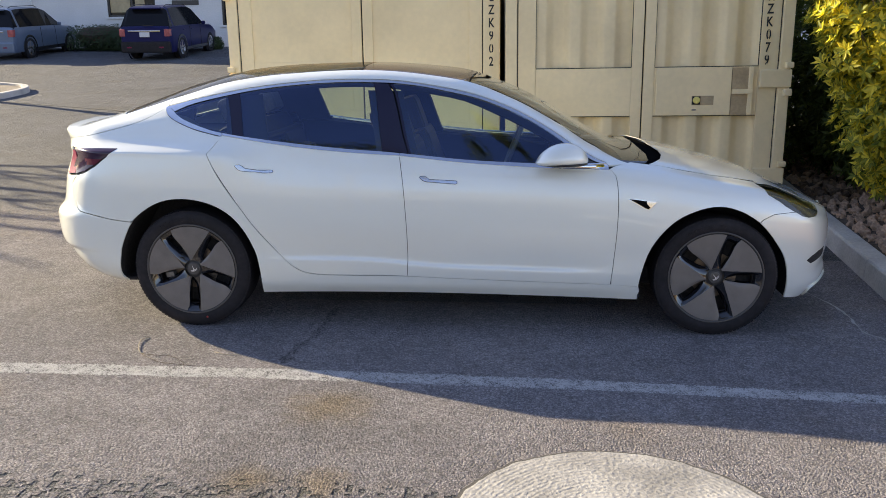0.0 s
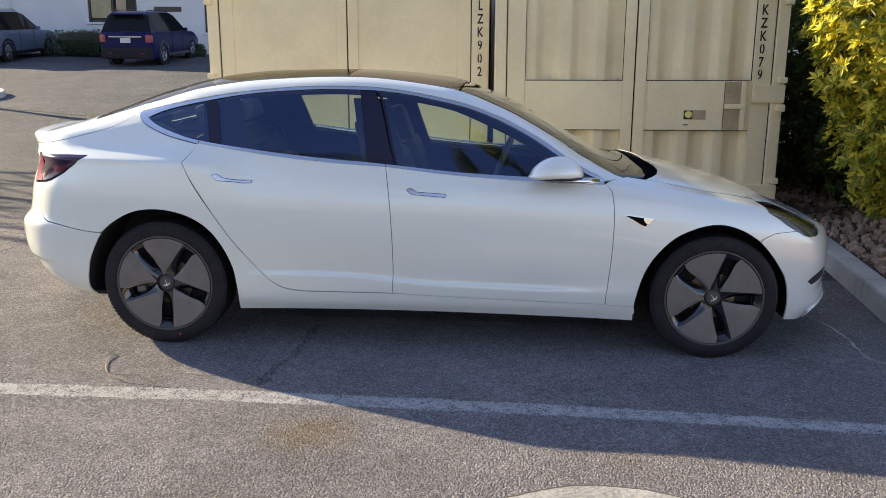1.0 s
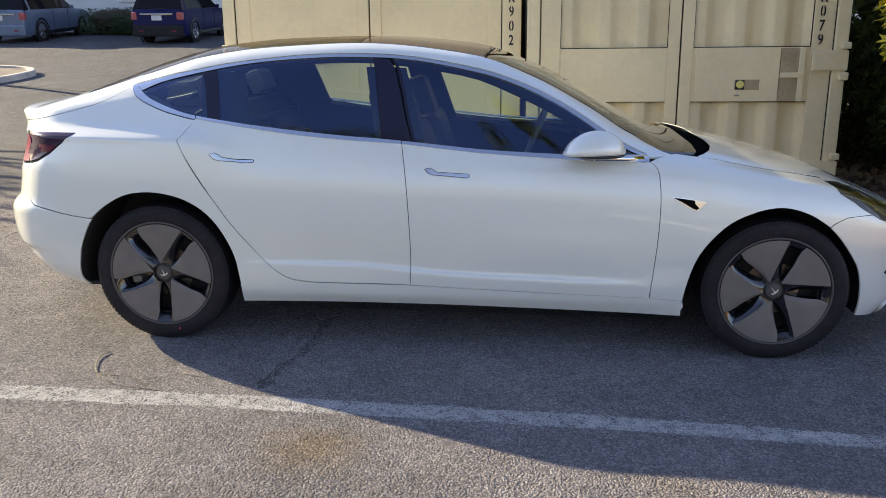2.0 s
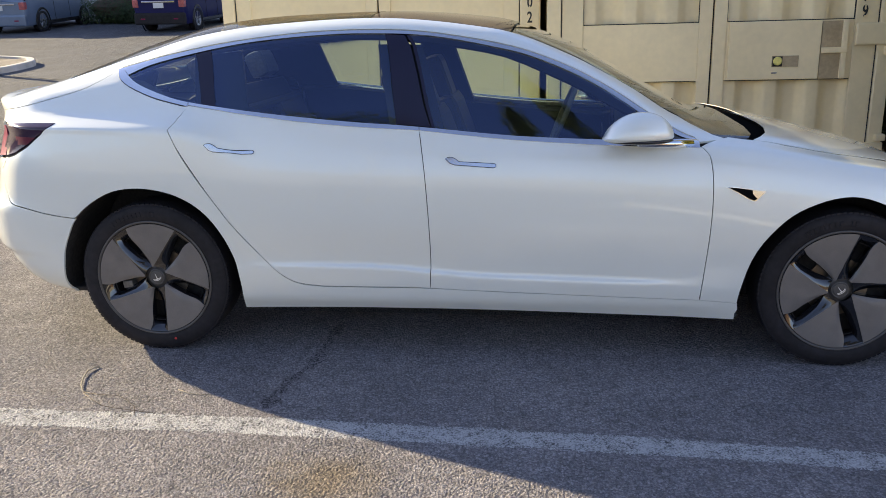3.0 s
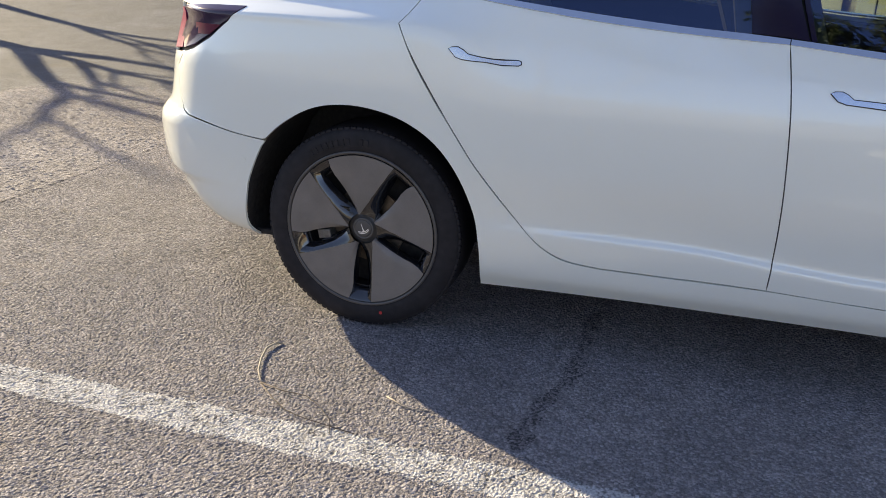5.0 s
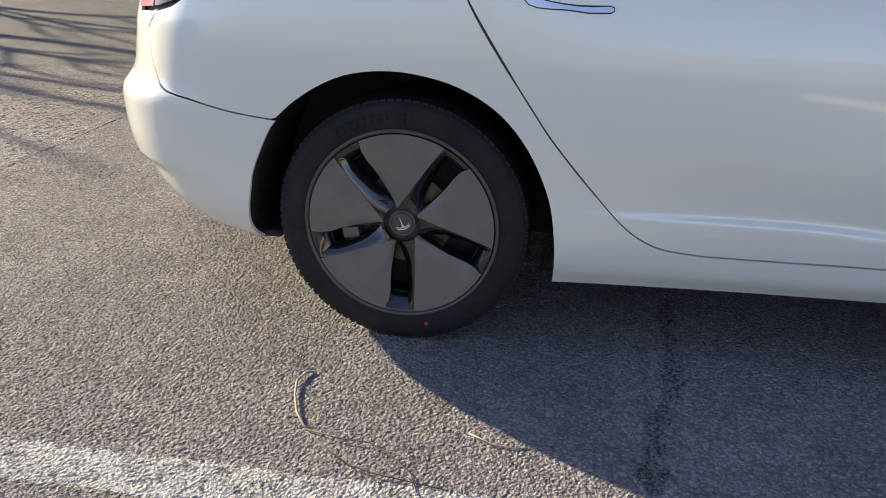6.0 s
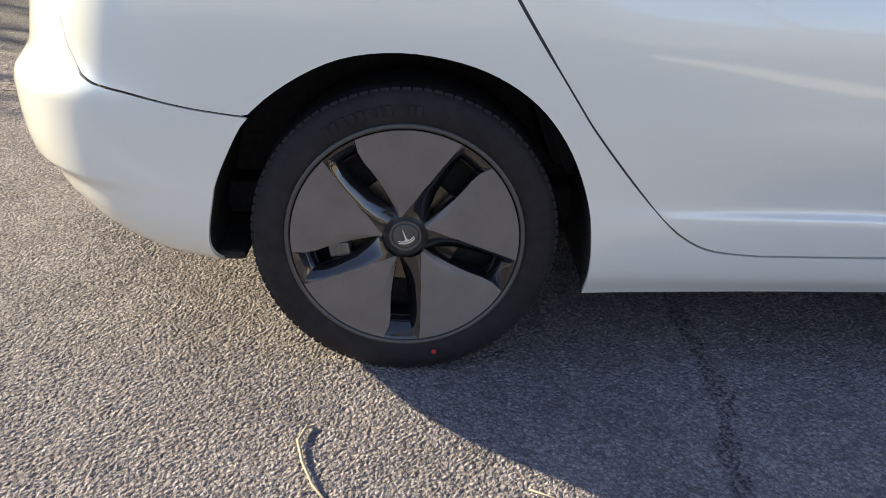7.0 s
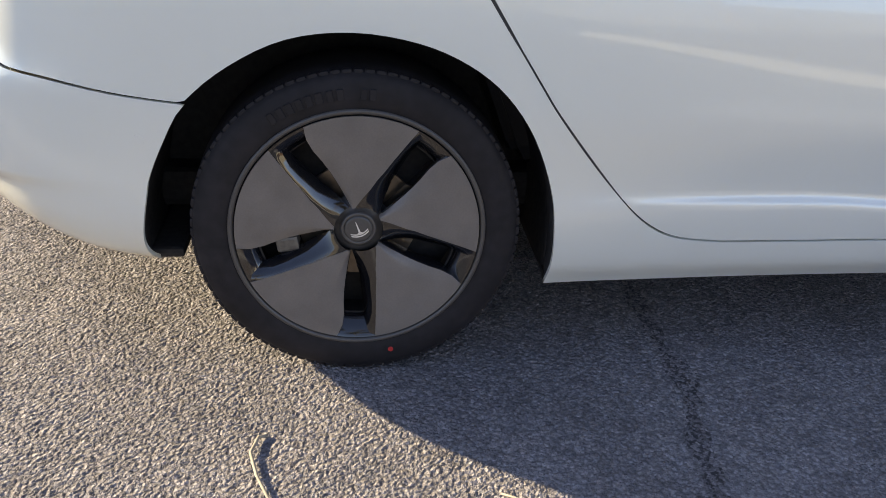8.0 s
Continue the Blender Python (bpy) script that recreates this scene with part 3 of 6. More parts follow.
    me.normals_split_custom_set_from_vertices(an)
    return me


def strip(lower, upper):
    return list(lower) + list(upper)[::-1]


# outlines on the car's side: way s along it and height
ARCH_REAR = [(-1.962, .240), (-1.936, .263), (-1.906, .305), (-1.874, .36), (-1.845, .43), (-1.807, .513), (-1.752, .607), (-1.669, .676), (-1.565, .726), (-1.448, .741), (-1.33, .725),
             (-1.237, .688), (-1.163, .632), (-1.103, .550), (-1.058, .443), (-1.042, .355), (-1.037, .28), (-1.040, .203)]
ARCH_FRONT = [(1.028, .199), (1.040, .339), (1.088, .497), (1.183, .621), (1.296, .687), (1.426, .714), (1.550, .682), (1.662, .606),
              (1.762, .490), (1.806, .420), (1.834, .325), (1.84, .20)]


def smooth(pts, n=6, loop=False):
    """More points along a soft curve through the given ones."""
    p = [np.array(a, float) for a in pts]
    out = []
    for i in range(len(p) - 1):
        a, b, c, d = p[max(i - 1, 0)], p[i], p[i + 1], p[min(i + 2, len(p) - 1)]
        for k in range(n):
            t = k / n
            out.append(tuple(0.5 * (2 * b + (c - a) * t + (2 * a - 5 * b + 4 * c - d) * t * t + (3 * b - a - 3 * c + d) * t**3)))
    return out + [tuple(p[-1])]


ARCH_FRONT = [(1.4375 + (s - 1.4375) * 1.012, z if z < .3 else .335 + (z - .335) * 1.014) for s, z in ARCH_FRONT]
ARCH_REAR, ARCH_FRONT = smooth(ARCH_REAR, 4), smooth(ARCH_FRONT, 4)
REAR_GAP = smooth([(-1.302, .985), (-1.260, .898), (-1.190, .788), (-1.098, .654), (-1.055, .594), (-.969, .490), (-.891, .405), (-.832, .358), (-.770, .333), (-.673, .323)], 4)
GAP_TOP = [(-1.234, 1.080), (-1.261, 1.039), (-1.302, .985)]
MID_GAP = smooth([(-.258, .977), (-.235, .819), (-.219, .607), (-.215, .446), (-.219, .323)], 4)
FRONT_GAP = smooth([(.852, .908), (.871, .893), (.890, .858), (.901, .737), (.896, .525), (.878, .290)], 5)
BELT = smooth([(-1.234, 1.080), (-.82, 1.022), (-.539, .994), (-.258, .977)], 4), smooth([(-.258, .977), (.102, .940), (.459, .918), (.66, .910), (.852, .906)], 4)
DLO_TOP = smooth([(-1.540, 1.198), (-1.432, 1.240), (-1.247, 1.282), (-1.047, 1.318), (-.851, 1.340), (-.609, 1.354), (-.418, 1.353), (-.277, 1.346),
                  (-.136, 1.328), (.027, 1.296), (.167, 1.262), (.321, 1.203), (.45, 1.140), (.55, 1.080), (.66, 1.008), (.77, .946), (.825, .931)], 4)
DLO_BOT = smooth([(-1.540, 1.198), (-1.49, 1.167), (-1.422, 1.140), (-1.309, 1.106), (-1.22, 1.089), (-1.108, 1.074), (-.821, 1.039), (-.539, 1.011),
                  (-.354, .998), (-.207, .985), (.102, .955), (.326, .942), (.54, .934), (.70, .934), (.825, .931)], 4)
RAIL_LOW = smooth([(-1.588, 1.229), (-1.45, 1.262), (-1.358, 1.282), (-1.101, 1.328), (-.806, 1.361), (-.609, 1.371), (-.42, 1.371), (-.279, 1.363),
                   (-.138, 1.345), (.04, 1.313), (.173, 1.279), (.33, 1.220), (.455, 1.158), (.558, 1.098), (.67, 1.025), (.782, .960), (.848, .934)], 4)
CUT = smooth([(-1.748, .607), (-1.812, .613), (-1.884, .622), (-1.998, .642), (-2.06, .650), (-2.10, .656), (-2.14, .668)], 3)
LAMP_R = [(-2.34, .985), (-2.20, 1.000), (-2.0, 1.007), (-1.838, 1.008), (-1.93, .966), (-2.03, .915), (-2.12, .875), (-2.20, .857), (-2.34, .845)]
LAMP_F = smooth([(1.668, .806), (1.752, .789), (1.915, .747), (2.05, .708), (2.150, .676), (2.168, .660), (2.135, .640), (2.047, .630), (1.970, .635), (1.914, .649),
                 (1.790, .711), (1.690, .772), (1.668, .806)], 4)[:-1]
LID = smooth([(-1.590, 1.222), (-1.728, 1.148), (-1.897, 1.103), (-2.072, 1.070), (-2.23, 1.053), (-2.40, 1.042)], 3)


def upto(curve, lo=-9, hi=9):
    """The stretch of a curve between two places along the car."""
    out = [p for p in curve if lo < p[0] < hi]
    c = sorted(curve)
    f = lambda x: float(np.interp(x, [p[0] for p in c], [p[1] for p in c]))
    if lo > -9:
        out = [(lo, f(lo))] + out
    if hi < 9:
        out = out + [(hi, f(hi))]
    return out


def up(a):
    return [(s, float(level(s, z)[0])) for s, z in a]


car = thing("car", "white four-door electric sedan parked beside a shipping container", "car")


def half(side):
    """The panels of one side of the car."""
    sk = lambda pts, **k: skin(pts, side=side, **k)
    low = smooth([(-1.040, .203), (-.93, .2095), (-.5, .2175), (0, .2180), (.6, .2085), (1.028, .199)], 6)
    sill_top = smooth([(-.673, .323), (-.466, .323), (-.219, .323), (.025, .314), (.332, .305), (.637, .296), (.878, .290), (1.022, .279)], 3)
    # quarter panel with the sill
    chrome_out = [(-1.234, 1.072), (-1.32, 1.089), (-1.413, 1.111), (-1.522, 1.151), (-1.580, 1.188), (-1.598, 1.222)]
    quarter = ([(-1.750, .6115)] + [p for p in ARCH_REAR if p[0] > -1.748] + low[1:] + [(1.026, .279)] + sill_top[::-1][1:-1] + REAR_GAP[::-1] + [(-1.261, 1.039)]
               + smooth(chrome_out, 3) + [p for p in LID[1:] if p[0] > -2.35] + [(-2.36, 1.044), (-2.36, 1.0)]
               + LAMP_R[1:8] + [(-2.25, .80), (-2.20, .72), (-2.142, .670)] + CUT[::-1][1:-1])
    part("quarter_panel", sk(quarter), PAINT, car)
    door = part("rear_door", sk(GAP_TOP[:1] + [(-1.261, 1.039)] + REAR_GAP + [(-.466, .323)] + MID_GAP[::-1] + BELT[0][::-1][1:-1]), PAINT, car)
    part("window_pane", sk([(-1.110, 1.074)] + upto(DLO_BOT, -1.1, -.37)[1:-1] + [(-.352, .998), (-.416, 1.352)] + upto(DLO_TOP, -1.15, -.43)[::-1] + [(-1.164, 1.298)], push=-.004, edge=.004, gap=0), SIDE_GLASS, door, "dark tinted side window")
    pl = [(-1.232, 1.285)] + upto(DLO_TOP, -1.22, -1.164)[1:] + [(-1.110, 1.074), (-1.176, 1.083)]
    part("pillar_cover", sk(pl, push=-.003, edge=.01, gap=.001), PILLAR, door, "gloss black pillar cover")
    part("pillar_cover", sk([(-.416, 1.353), (-.334, 1.349), (-.212, .986), (-.268, .991), (-.352, .998)], push=-.003, edge=.012, gap=.0015), PILLAR, door, "gloss black pillar cover")
    part("belt_trim", sk(strip(upto([(p[0], p[1] - .0025) for p in BELT[0]], -1.232, -.259), upto(DLO_BOT, -1.232, -.259)), push=.003, edge=.008, gap=.0006, lean=.45), CHROME, door, "bright chrome strip")
    handle = [(-1.148, .924), (-1.139, .928), (-1.121, .929), (-1.106, .922), (-1.091, .911), (-.947, .901), (-.939, .898), (-.938, .891), (-.946, .887), (-1.04, .892), (-1.108, .896), (-1.127, .902)]
    part("handle_recess", sk(grow(handle, .0018), push=.0012, edge=.001, gap=0), LINER, door)
    part("door_handle", sk(handle, push=.003, edge=.002, gap=.0005), HANDLE, door, "flush satin metal handle")
    door = part("front_door", sk(MID_GAP + [(.025, .314), (.332, .305), (.637, .296), (.874, .290)] + FRONT_GAP[::-1] + BELT[1][::-1][1:-1]), PAINT, car)
    part("window_pane", sk([(-.204, .985)] + upto(DLO_BOT, -.19, .69)[1:] + upto(DLO_TOP, -.315, .685)[::-1] + [(-.322, 1.348)], push=-.004, edge=.004, gap=0), SIDE_GLASS, door, "dark tinted side window")
    part("pillar_cover", sk([(-.325, 1.348), (-.310, 1.348), (-.194, .985), (-.208, .986)], push=-.003, edge=.012, gap=.0006), PILLAR, door, "gloss black pillar cover")
    part("mirror_patch", sk([(.692, .935), (.80, .932), (.77, .945), (.692, .986)], push=-.003, edge=.01, gap=0), TRIM, door, "black triangle in front of the window")
    part("belt_trim", sk(strip(upto([(p[0], p[1] - .0025) for p in BELT[1]], -.257, .85), upto(DLO_BOT, -.257, .82) + [(.848, .927)]), push=.003, edge=.008, gap=.0006, lean=.45), CHROME, door, "bright chrome strip")
    handle = [(-.149, .867), (-.140, .871), (-.122, .872), (-.109, .866), (-.094, .855), (.046, .848), (.053, .845), (.054, .836), (.046, .832), (-.04, .838), (-.110, .843), (-.130, .849)]
    part("handle_recess", sk(grow(handle, .0018), push=.0012, edge=.001, gap=0), LINER, door)
    part("door_handle", sk(handle, push=.003, edge=.002, gap=.0005), HANDLE, door, "flush satin metal handle")
    # rear quarter window and its bright surround
    part("quarter_window", sk(upto(DLO_BOT, -1.540, -1.176)[:-1] + [(-1.176, 1.083), (-1.232, 1.285)] + upto(DLO_TOP, -1.540, -1.24)[::-1][:-1], push=-.004, edge=.004, gap=0), SIDE_GLASS, car, "small dark tinted window")
    part("window_trim", sk(smooth(chrome_out, 3) + [(-1.562, 1.215)] + upto(DLO_BOT, -1.540, -1.236)[:], push=.002, edge=.008, gap=.0006), CHROME, car, "bright chrome window surround")
    part("window_trim", sk(upto(DLO_TOP, -1.540, .824) + [(.847, .930)] + [(s, z - .004) for s, z in RAIL_LOW[::-1]][1:-1] + [(-1.598, 1.222), (-1.562, 1.215)], push=.001, edge=.008, gap=.0008), CHROME, car, "bright chrome window surround")
    rail = up(RAIL_LOW)[:-1] + [(.853, 7.4), (.924, 7.9), (.965, 8.2), (.953, 8.45), (.918, 8.85), (.874, 9.22), (.8, 9.42), (.644, 9.45), (.487, 9.45), (.328, 9.45), (.203, 9.42), (.02, 9.25),
                                (-.239, 9.22), (-.46, 9.2), (-.752, 9.2), (-1.092, 9.2), (-1.266, 9.2), (-1.45, 9.26), (-1.588, 9.3)]
    part("roof_rail", sk(rail, by="v"), PAINT, car)
    fender = ([(1.026, .279), (.880, .290)] + FRONT_GAP[::-1][1:] + [(.924, .926), (.975, .932), (1.05, .922), (1.2, .897), (1.407, .858), (1.540, .836), (1.664, .811)]
              + [(1.664, .805), (1.690, .772), (1.790, .711), (1.86, .676)] + [(1.827, .676), (1.717, .672), (1.658, .648), (1.641, .6325)] + [p for p in ARCH_FRONT[::-1] if p[0] < 1.630][:-1] + [(1.032, .25)])
    part("fender", sk(fender), PAINT, car)
    lamp = part("taillight", sk(LAMP_R, push=.002, edge=.012, gap=.002), LAMP_DARK, car, "smoked red taillight")
    part("red_band", sk([(-2.338, .982), (-2.29, .986), (-2.262, .93), (-2.222, .862), (-2.338, .850)], push=.004, edge=.002, gap=0), LAMP_BRIGHT, lamp, "bright red lens band")
    part("reflector", sk([(-2.225, .948), (-1.975, .950), (-2.035, .918), (-2.215, .912)], push=.0035, edge=.001, gap=0), LAMP_RED, lamp, "dull red lens field")
    lamp = part("headlight", sk(LAMP_F, push=.001, edge=.012, gap=.0015), HEAD_GLASS, car, "clear headlight lens")
    part("lamp_bowl", sk(LAMP_F, push=-.028, edge=.0, gap=.004, flange=False), LAMP_BOWL, lamp, "dark amber-tinted lamp housing")
    part("lamp_bar", sk([(1.72, .776), (1.90, .727), (2.09, .668), (2.09, .655), (1.90, .714), (1.72, .762)], push=-.016, edge=.01, gap=0), CHROME, lamp)
    part("projector", sk([(1.93, .70), (2.02, .675), (2.06, .648), (2.0, .640), (1.93, .66)], push=-.014, edge=.012, gap=0), TRIM, lamp)
    badge = part("side_camera", sk([(.947, .760), (.986, .758), (1.098, .742), (1.060, .704), (1.037, .711)], push=.004, edge=.006, gap=0), CHROME, car, "chrome-edged wedge with a black side camera")
    part("camera_face", sk([(.953, .7585), (.986, .7560), (1.046, .7478), (1.048, .733), (1.066, .7150), (1.054, .7075), (1.038, .7135)], push=.0065, edge=.003, gap=0), COWL, badge, "gloss black face")
    part("parking_sensor", sk([(-1.843 + .011 * math.cos(a * math.pi / 6), .535 + .011 * math.sin(a * math.pi / 6)) for a in range(12)], push=.0008, edge=.001, gap=0, step=.02), PAINT, car)


def grow(pts, d):
    """An outline drawn out by d."""
    p = np.array(pts, float)
    w = np.roll(p, -1, axis=0) - np.roll(p, 1, axis=0)
    w /= np.linalg.norm(w, axis=1)[:, None]
    out = np.stack((w[:, 1], -w[:, 0]), axis=1)
    area = np.sum(p[:, 0] * np.roll(p[:, 1], -1) - np.roll(p[:, 0], -1) * p[:, 1])
    return [tuple(a) for a in p + out * (d if area > 0 else -d)]


half(-1)
half(1)

# ends and top, both sides in one
bumper = ([(-1.752, .6045)] + CUT[1:] + [(-2.20, .722), (-2.25, .802), (-2.20, .855), (-2.34, .845), (-2.36, 1.0), (-2.36, 1.04), (-2.8, 1.04), (S_REAR + .001, 1.04), (S_REAR + .001, .242)]
          + [(-2.6, .238), (-2.3, .236), (-2.05, .233)] + [p for p in ARCH_REAR if p[0] < -1.756])
part("rear_bumper", skin(bumper, whole=True, gap=.001, step=.022), PAINT, car)
bumper = ([(1.644, .6305), (1.660, .6475), (1.717, .6715), (1.827, .6755), (1.87, .6735)] + [(1.914, .649), (1.970, .635), (2.047, .630), (2.135, .640), (2.168, .660), (2.150, .676)]
          + [(2.22, .66), (2.35, .62), (S_FRONT - .001, .572), (S_FRONT - .001, .166), (2.3, .166), (2.1, .172), (1.95, .186)] + [p for p in ARCH_FRONT[::-1] if p[0] > 1.65])
nose = part("front_bumper", skin(bumper, whole=True, gap=.0015), PAINT, car)
for side in (-1, 1):
    part("air_slot", skin([(1.975, .400), (2.02, .420), (2.10, .436), (2.22, .440), (2.22, .396), (2.10, .384), (2.02, .377)], side=side, push=.0015, edge=.002, gap=0), LINER, nose, "black air slot")
for side in (-1, 1):
    part("lower_lip", skin([(2.06, .225), (2.12, .245), (2.25, .25), (2.45, .25), (2.45, .172), (2.25, .170), (2.10, .176)], side=side, push=.012, edge=.016, gap=0), PAINT, nose)
hood = up([(1.670, .813), (1.540, .838), (1.407, .860), (1.2, .899), (1.085, .918)])[::-1]
hood += [(1.672, 8.3)] + up([(1.752, .792), (1.915, .750), (2.05, .711), (2.150, .679)]) + [(2.22, 8.2), (2.35, 8.5), (S_FRONT - .001, 8.5), (S_FRONT - .001, 11), (1.6, 11), (1.185, 11), (1.200, 10.3), (1.188, 9.8), (1.150, 9.35), (1.108, 8.9), (1.075, 8.35)]
part("hood", skin(hood, by="v", whole=True, edge=.003), PAINT, car)
lid = up(LID) + [(-2.7, 7.0), (S_REAR + .001, 7.0), (S_REAR + .001, 11), (-2.0, 11), (-1.945, 10), (-1.885, 9.15), (-1.746, 9.24), (-1.592, 9.32)]
part("trunk_lid", skin(lid, by="v", whole=True), PAINT, car)
part("rear_window", skin([(-1.88, 9.17), (-1.94, 10), (-1.995, 11), (-.50, 11), (-.50, 9.22), (-.752, 9.22), (-1.092, 9.22), (-1.266, 9.22), (-1.45, 9.28), (-1.592, 9.34), (-1.746, 9.26)], by="v", whole=True, push=-.002), REAR_GLASS, car, "dark tinted rear window")
part("roof_glass", skin([(-.495, 9.22), (-.495, 11), (.13, 11), (.10, 9.33), (.02, 9.28), (-.239, 9.24)], by="v", whole=True, push=-.002), ROOF_GLASS, car, "dark tinted glass roof")
part("windshield", skin([(.106, 9.33), (.136, 11), (1.085, 11), (1.088, 10.2), (1.095, 9.7), (1.083, 9.2), (1.045, 8.4), (1.025, 8.08), (.985, 8.06), (.962, 8.35), (.927, 8.8), (.886, 9.2), (.8, 9.46), (.644, 9.49), (.487, 9.49), (.328, 9.49), (.203, 9.46)], by="v", whole=True, push=-.003), FRONT_GLASS, car, "tinted windshield")
part("cowl", skin([(.98, 7.95), (1.0, 8.4), (1.04, 9.3), (1.04, 11), (1.215, 11), (1.215, 10.3), (1.19, 9.6), (1.135, 9.0), (1.09, 8.4), (1.06, 7.9)], by="v", whole=True, push=-.014, gap=0), COWL, car, "black plastic cowl under the windshield")

# dark shell behind the panels, under the belt
for side in (-1, 1):
    ring = [(-1.752, .61)] + [p for p in ARCH_REAR if p[0] > -1.745] + [(0, .20), (1.04, .20)] + [p for p in ARCH_FRONT if p[0] < 1.62] + [(1.64, .63), (1.9, .63), (2.2, .60), (2.2, .645), (1.9, .72), (1.6, .80), (1.2, .88), (.88, .90), (.474, .912), (-.249, .97), (-1.24, 1.075), (-1.6, 1.2), (-1.95, 1.09), (-2.4, 1.03), (-2.4, .66)]
    part("inner_shell", skin(ring, side=side, push=-.010, edge=.03, gap=.012, step=.07), SEAM, car)
part("floor_pan", block(-.95, -.80, .235, .95, .80, .30, .02), LINER, car)
part("rear_floor", block(-2.2, -.60, .27, -.95, .60, .36, .02), LINER, car)
for side in (-1, 1):
    part("splash_panel", block(-1.03, side * .70 - .14, .205, -.94, side * .70 + .14, .42, .02), LINER, car)
    part("splash_panel", block(.94, side * .70 - .14, .205, 1.02, side * .70 + .14, .42, .02), LINER, car)
part("front_floor", block(.95, -.60, .23, 2.05, .60, .32, .02), LINER, car)


def well(arch, x, side):
    """The black plastic bowl behind a wheel arch."""
    bm = bmesh.new()
    rim = [Vector(p) for p in body([a[0] for a in arch], level([a[0] for a in arch], [a[1] for a in arch]))]
    rings = []
    for grow_by, y in ((1.004, None), (1.03, .80), (1.05, .52)):
        ring = []
        for p in rim:
            q = Vector((x + (p.x - x) * grow_by, -(abs(p.y) - .012 if y is None else min(y, abs(p.y) - .02)), .335 + (p.z - .335) * grow_by))
            ring.append(bm.verts.new((q.x, q.y * -side, q.z)))
        rings.append(ring)
    for a, b in zip(rings, rings[1:]):
        for i in range(len(rim) - 1):
            bm.faces.new((a[i], a[i + 1], b[i + 1], b[i]))
    bm.faces.new(rings[-1])
    return bm


for side in (-1, 1):
    part("splash_panel", block(-1.872, side * .635 - .175, .244, -1.80, side * .635 + .175, .266, .01), LINER, car)
for arch, x in ((ARCH_REAR, -1.4375), (ARCH_FRONT, 1.4375)):
    for side in (-1, 1):
        part("wheel_well", well(arch, x, side), LINER, car)


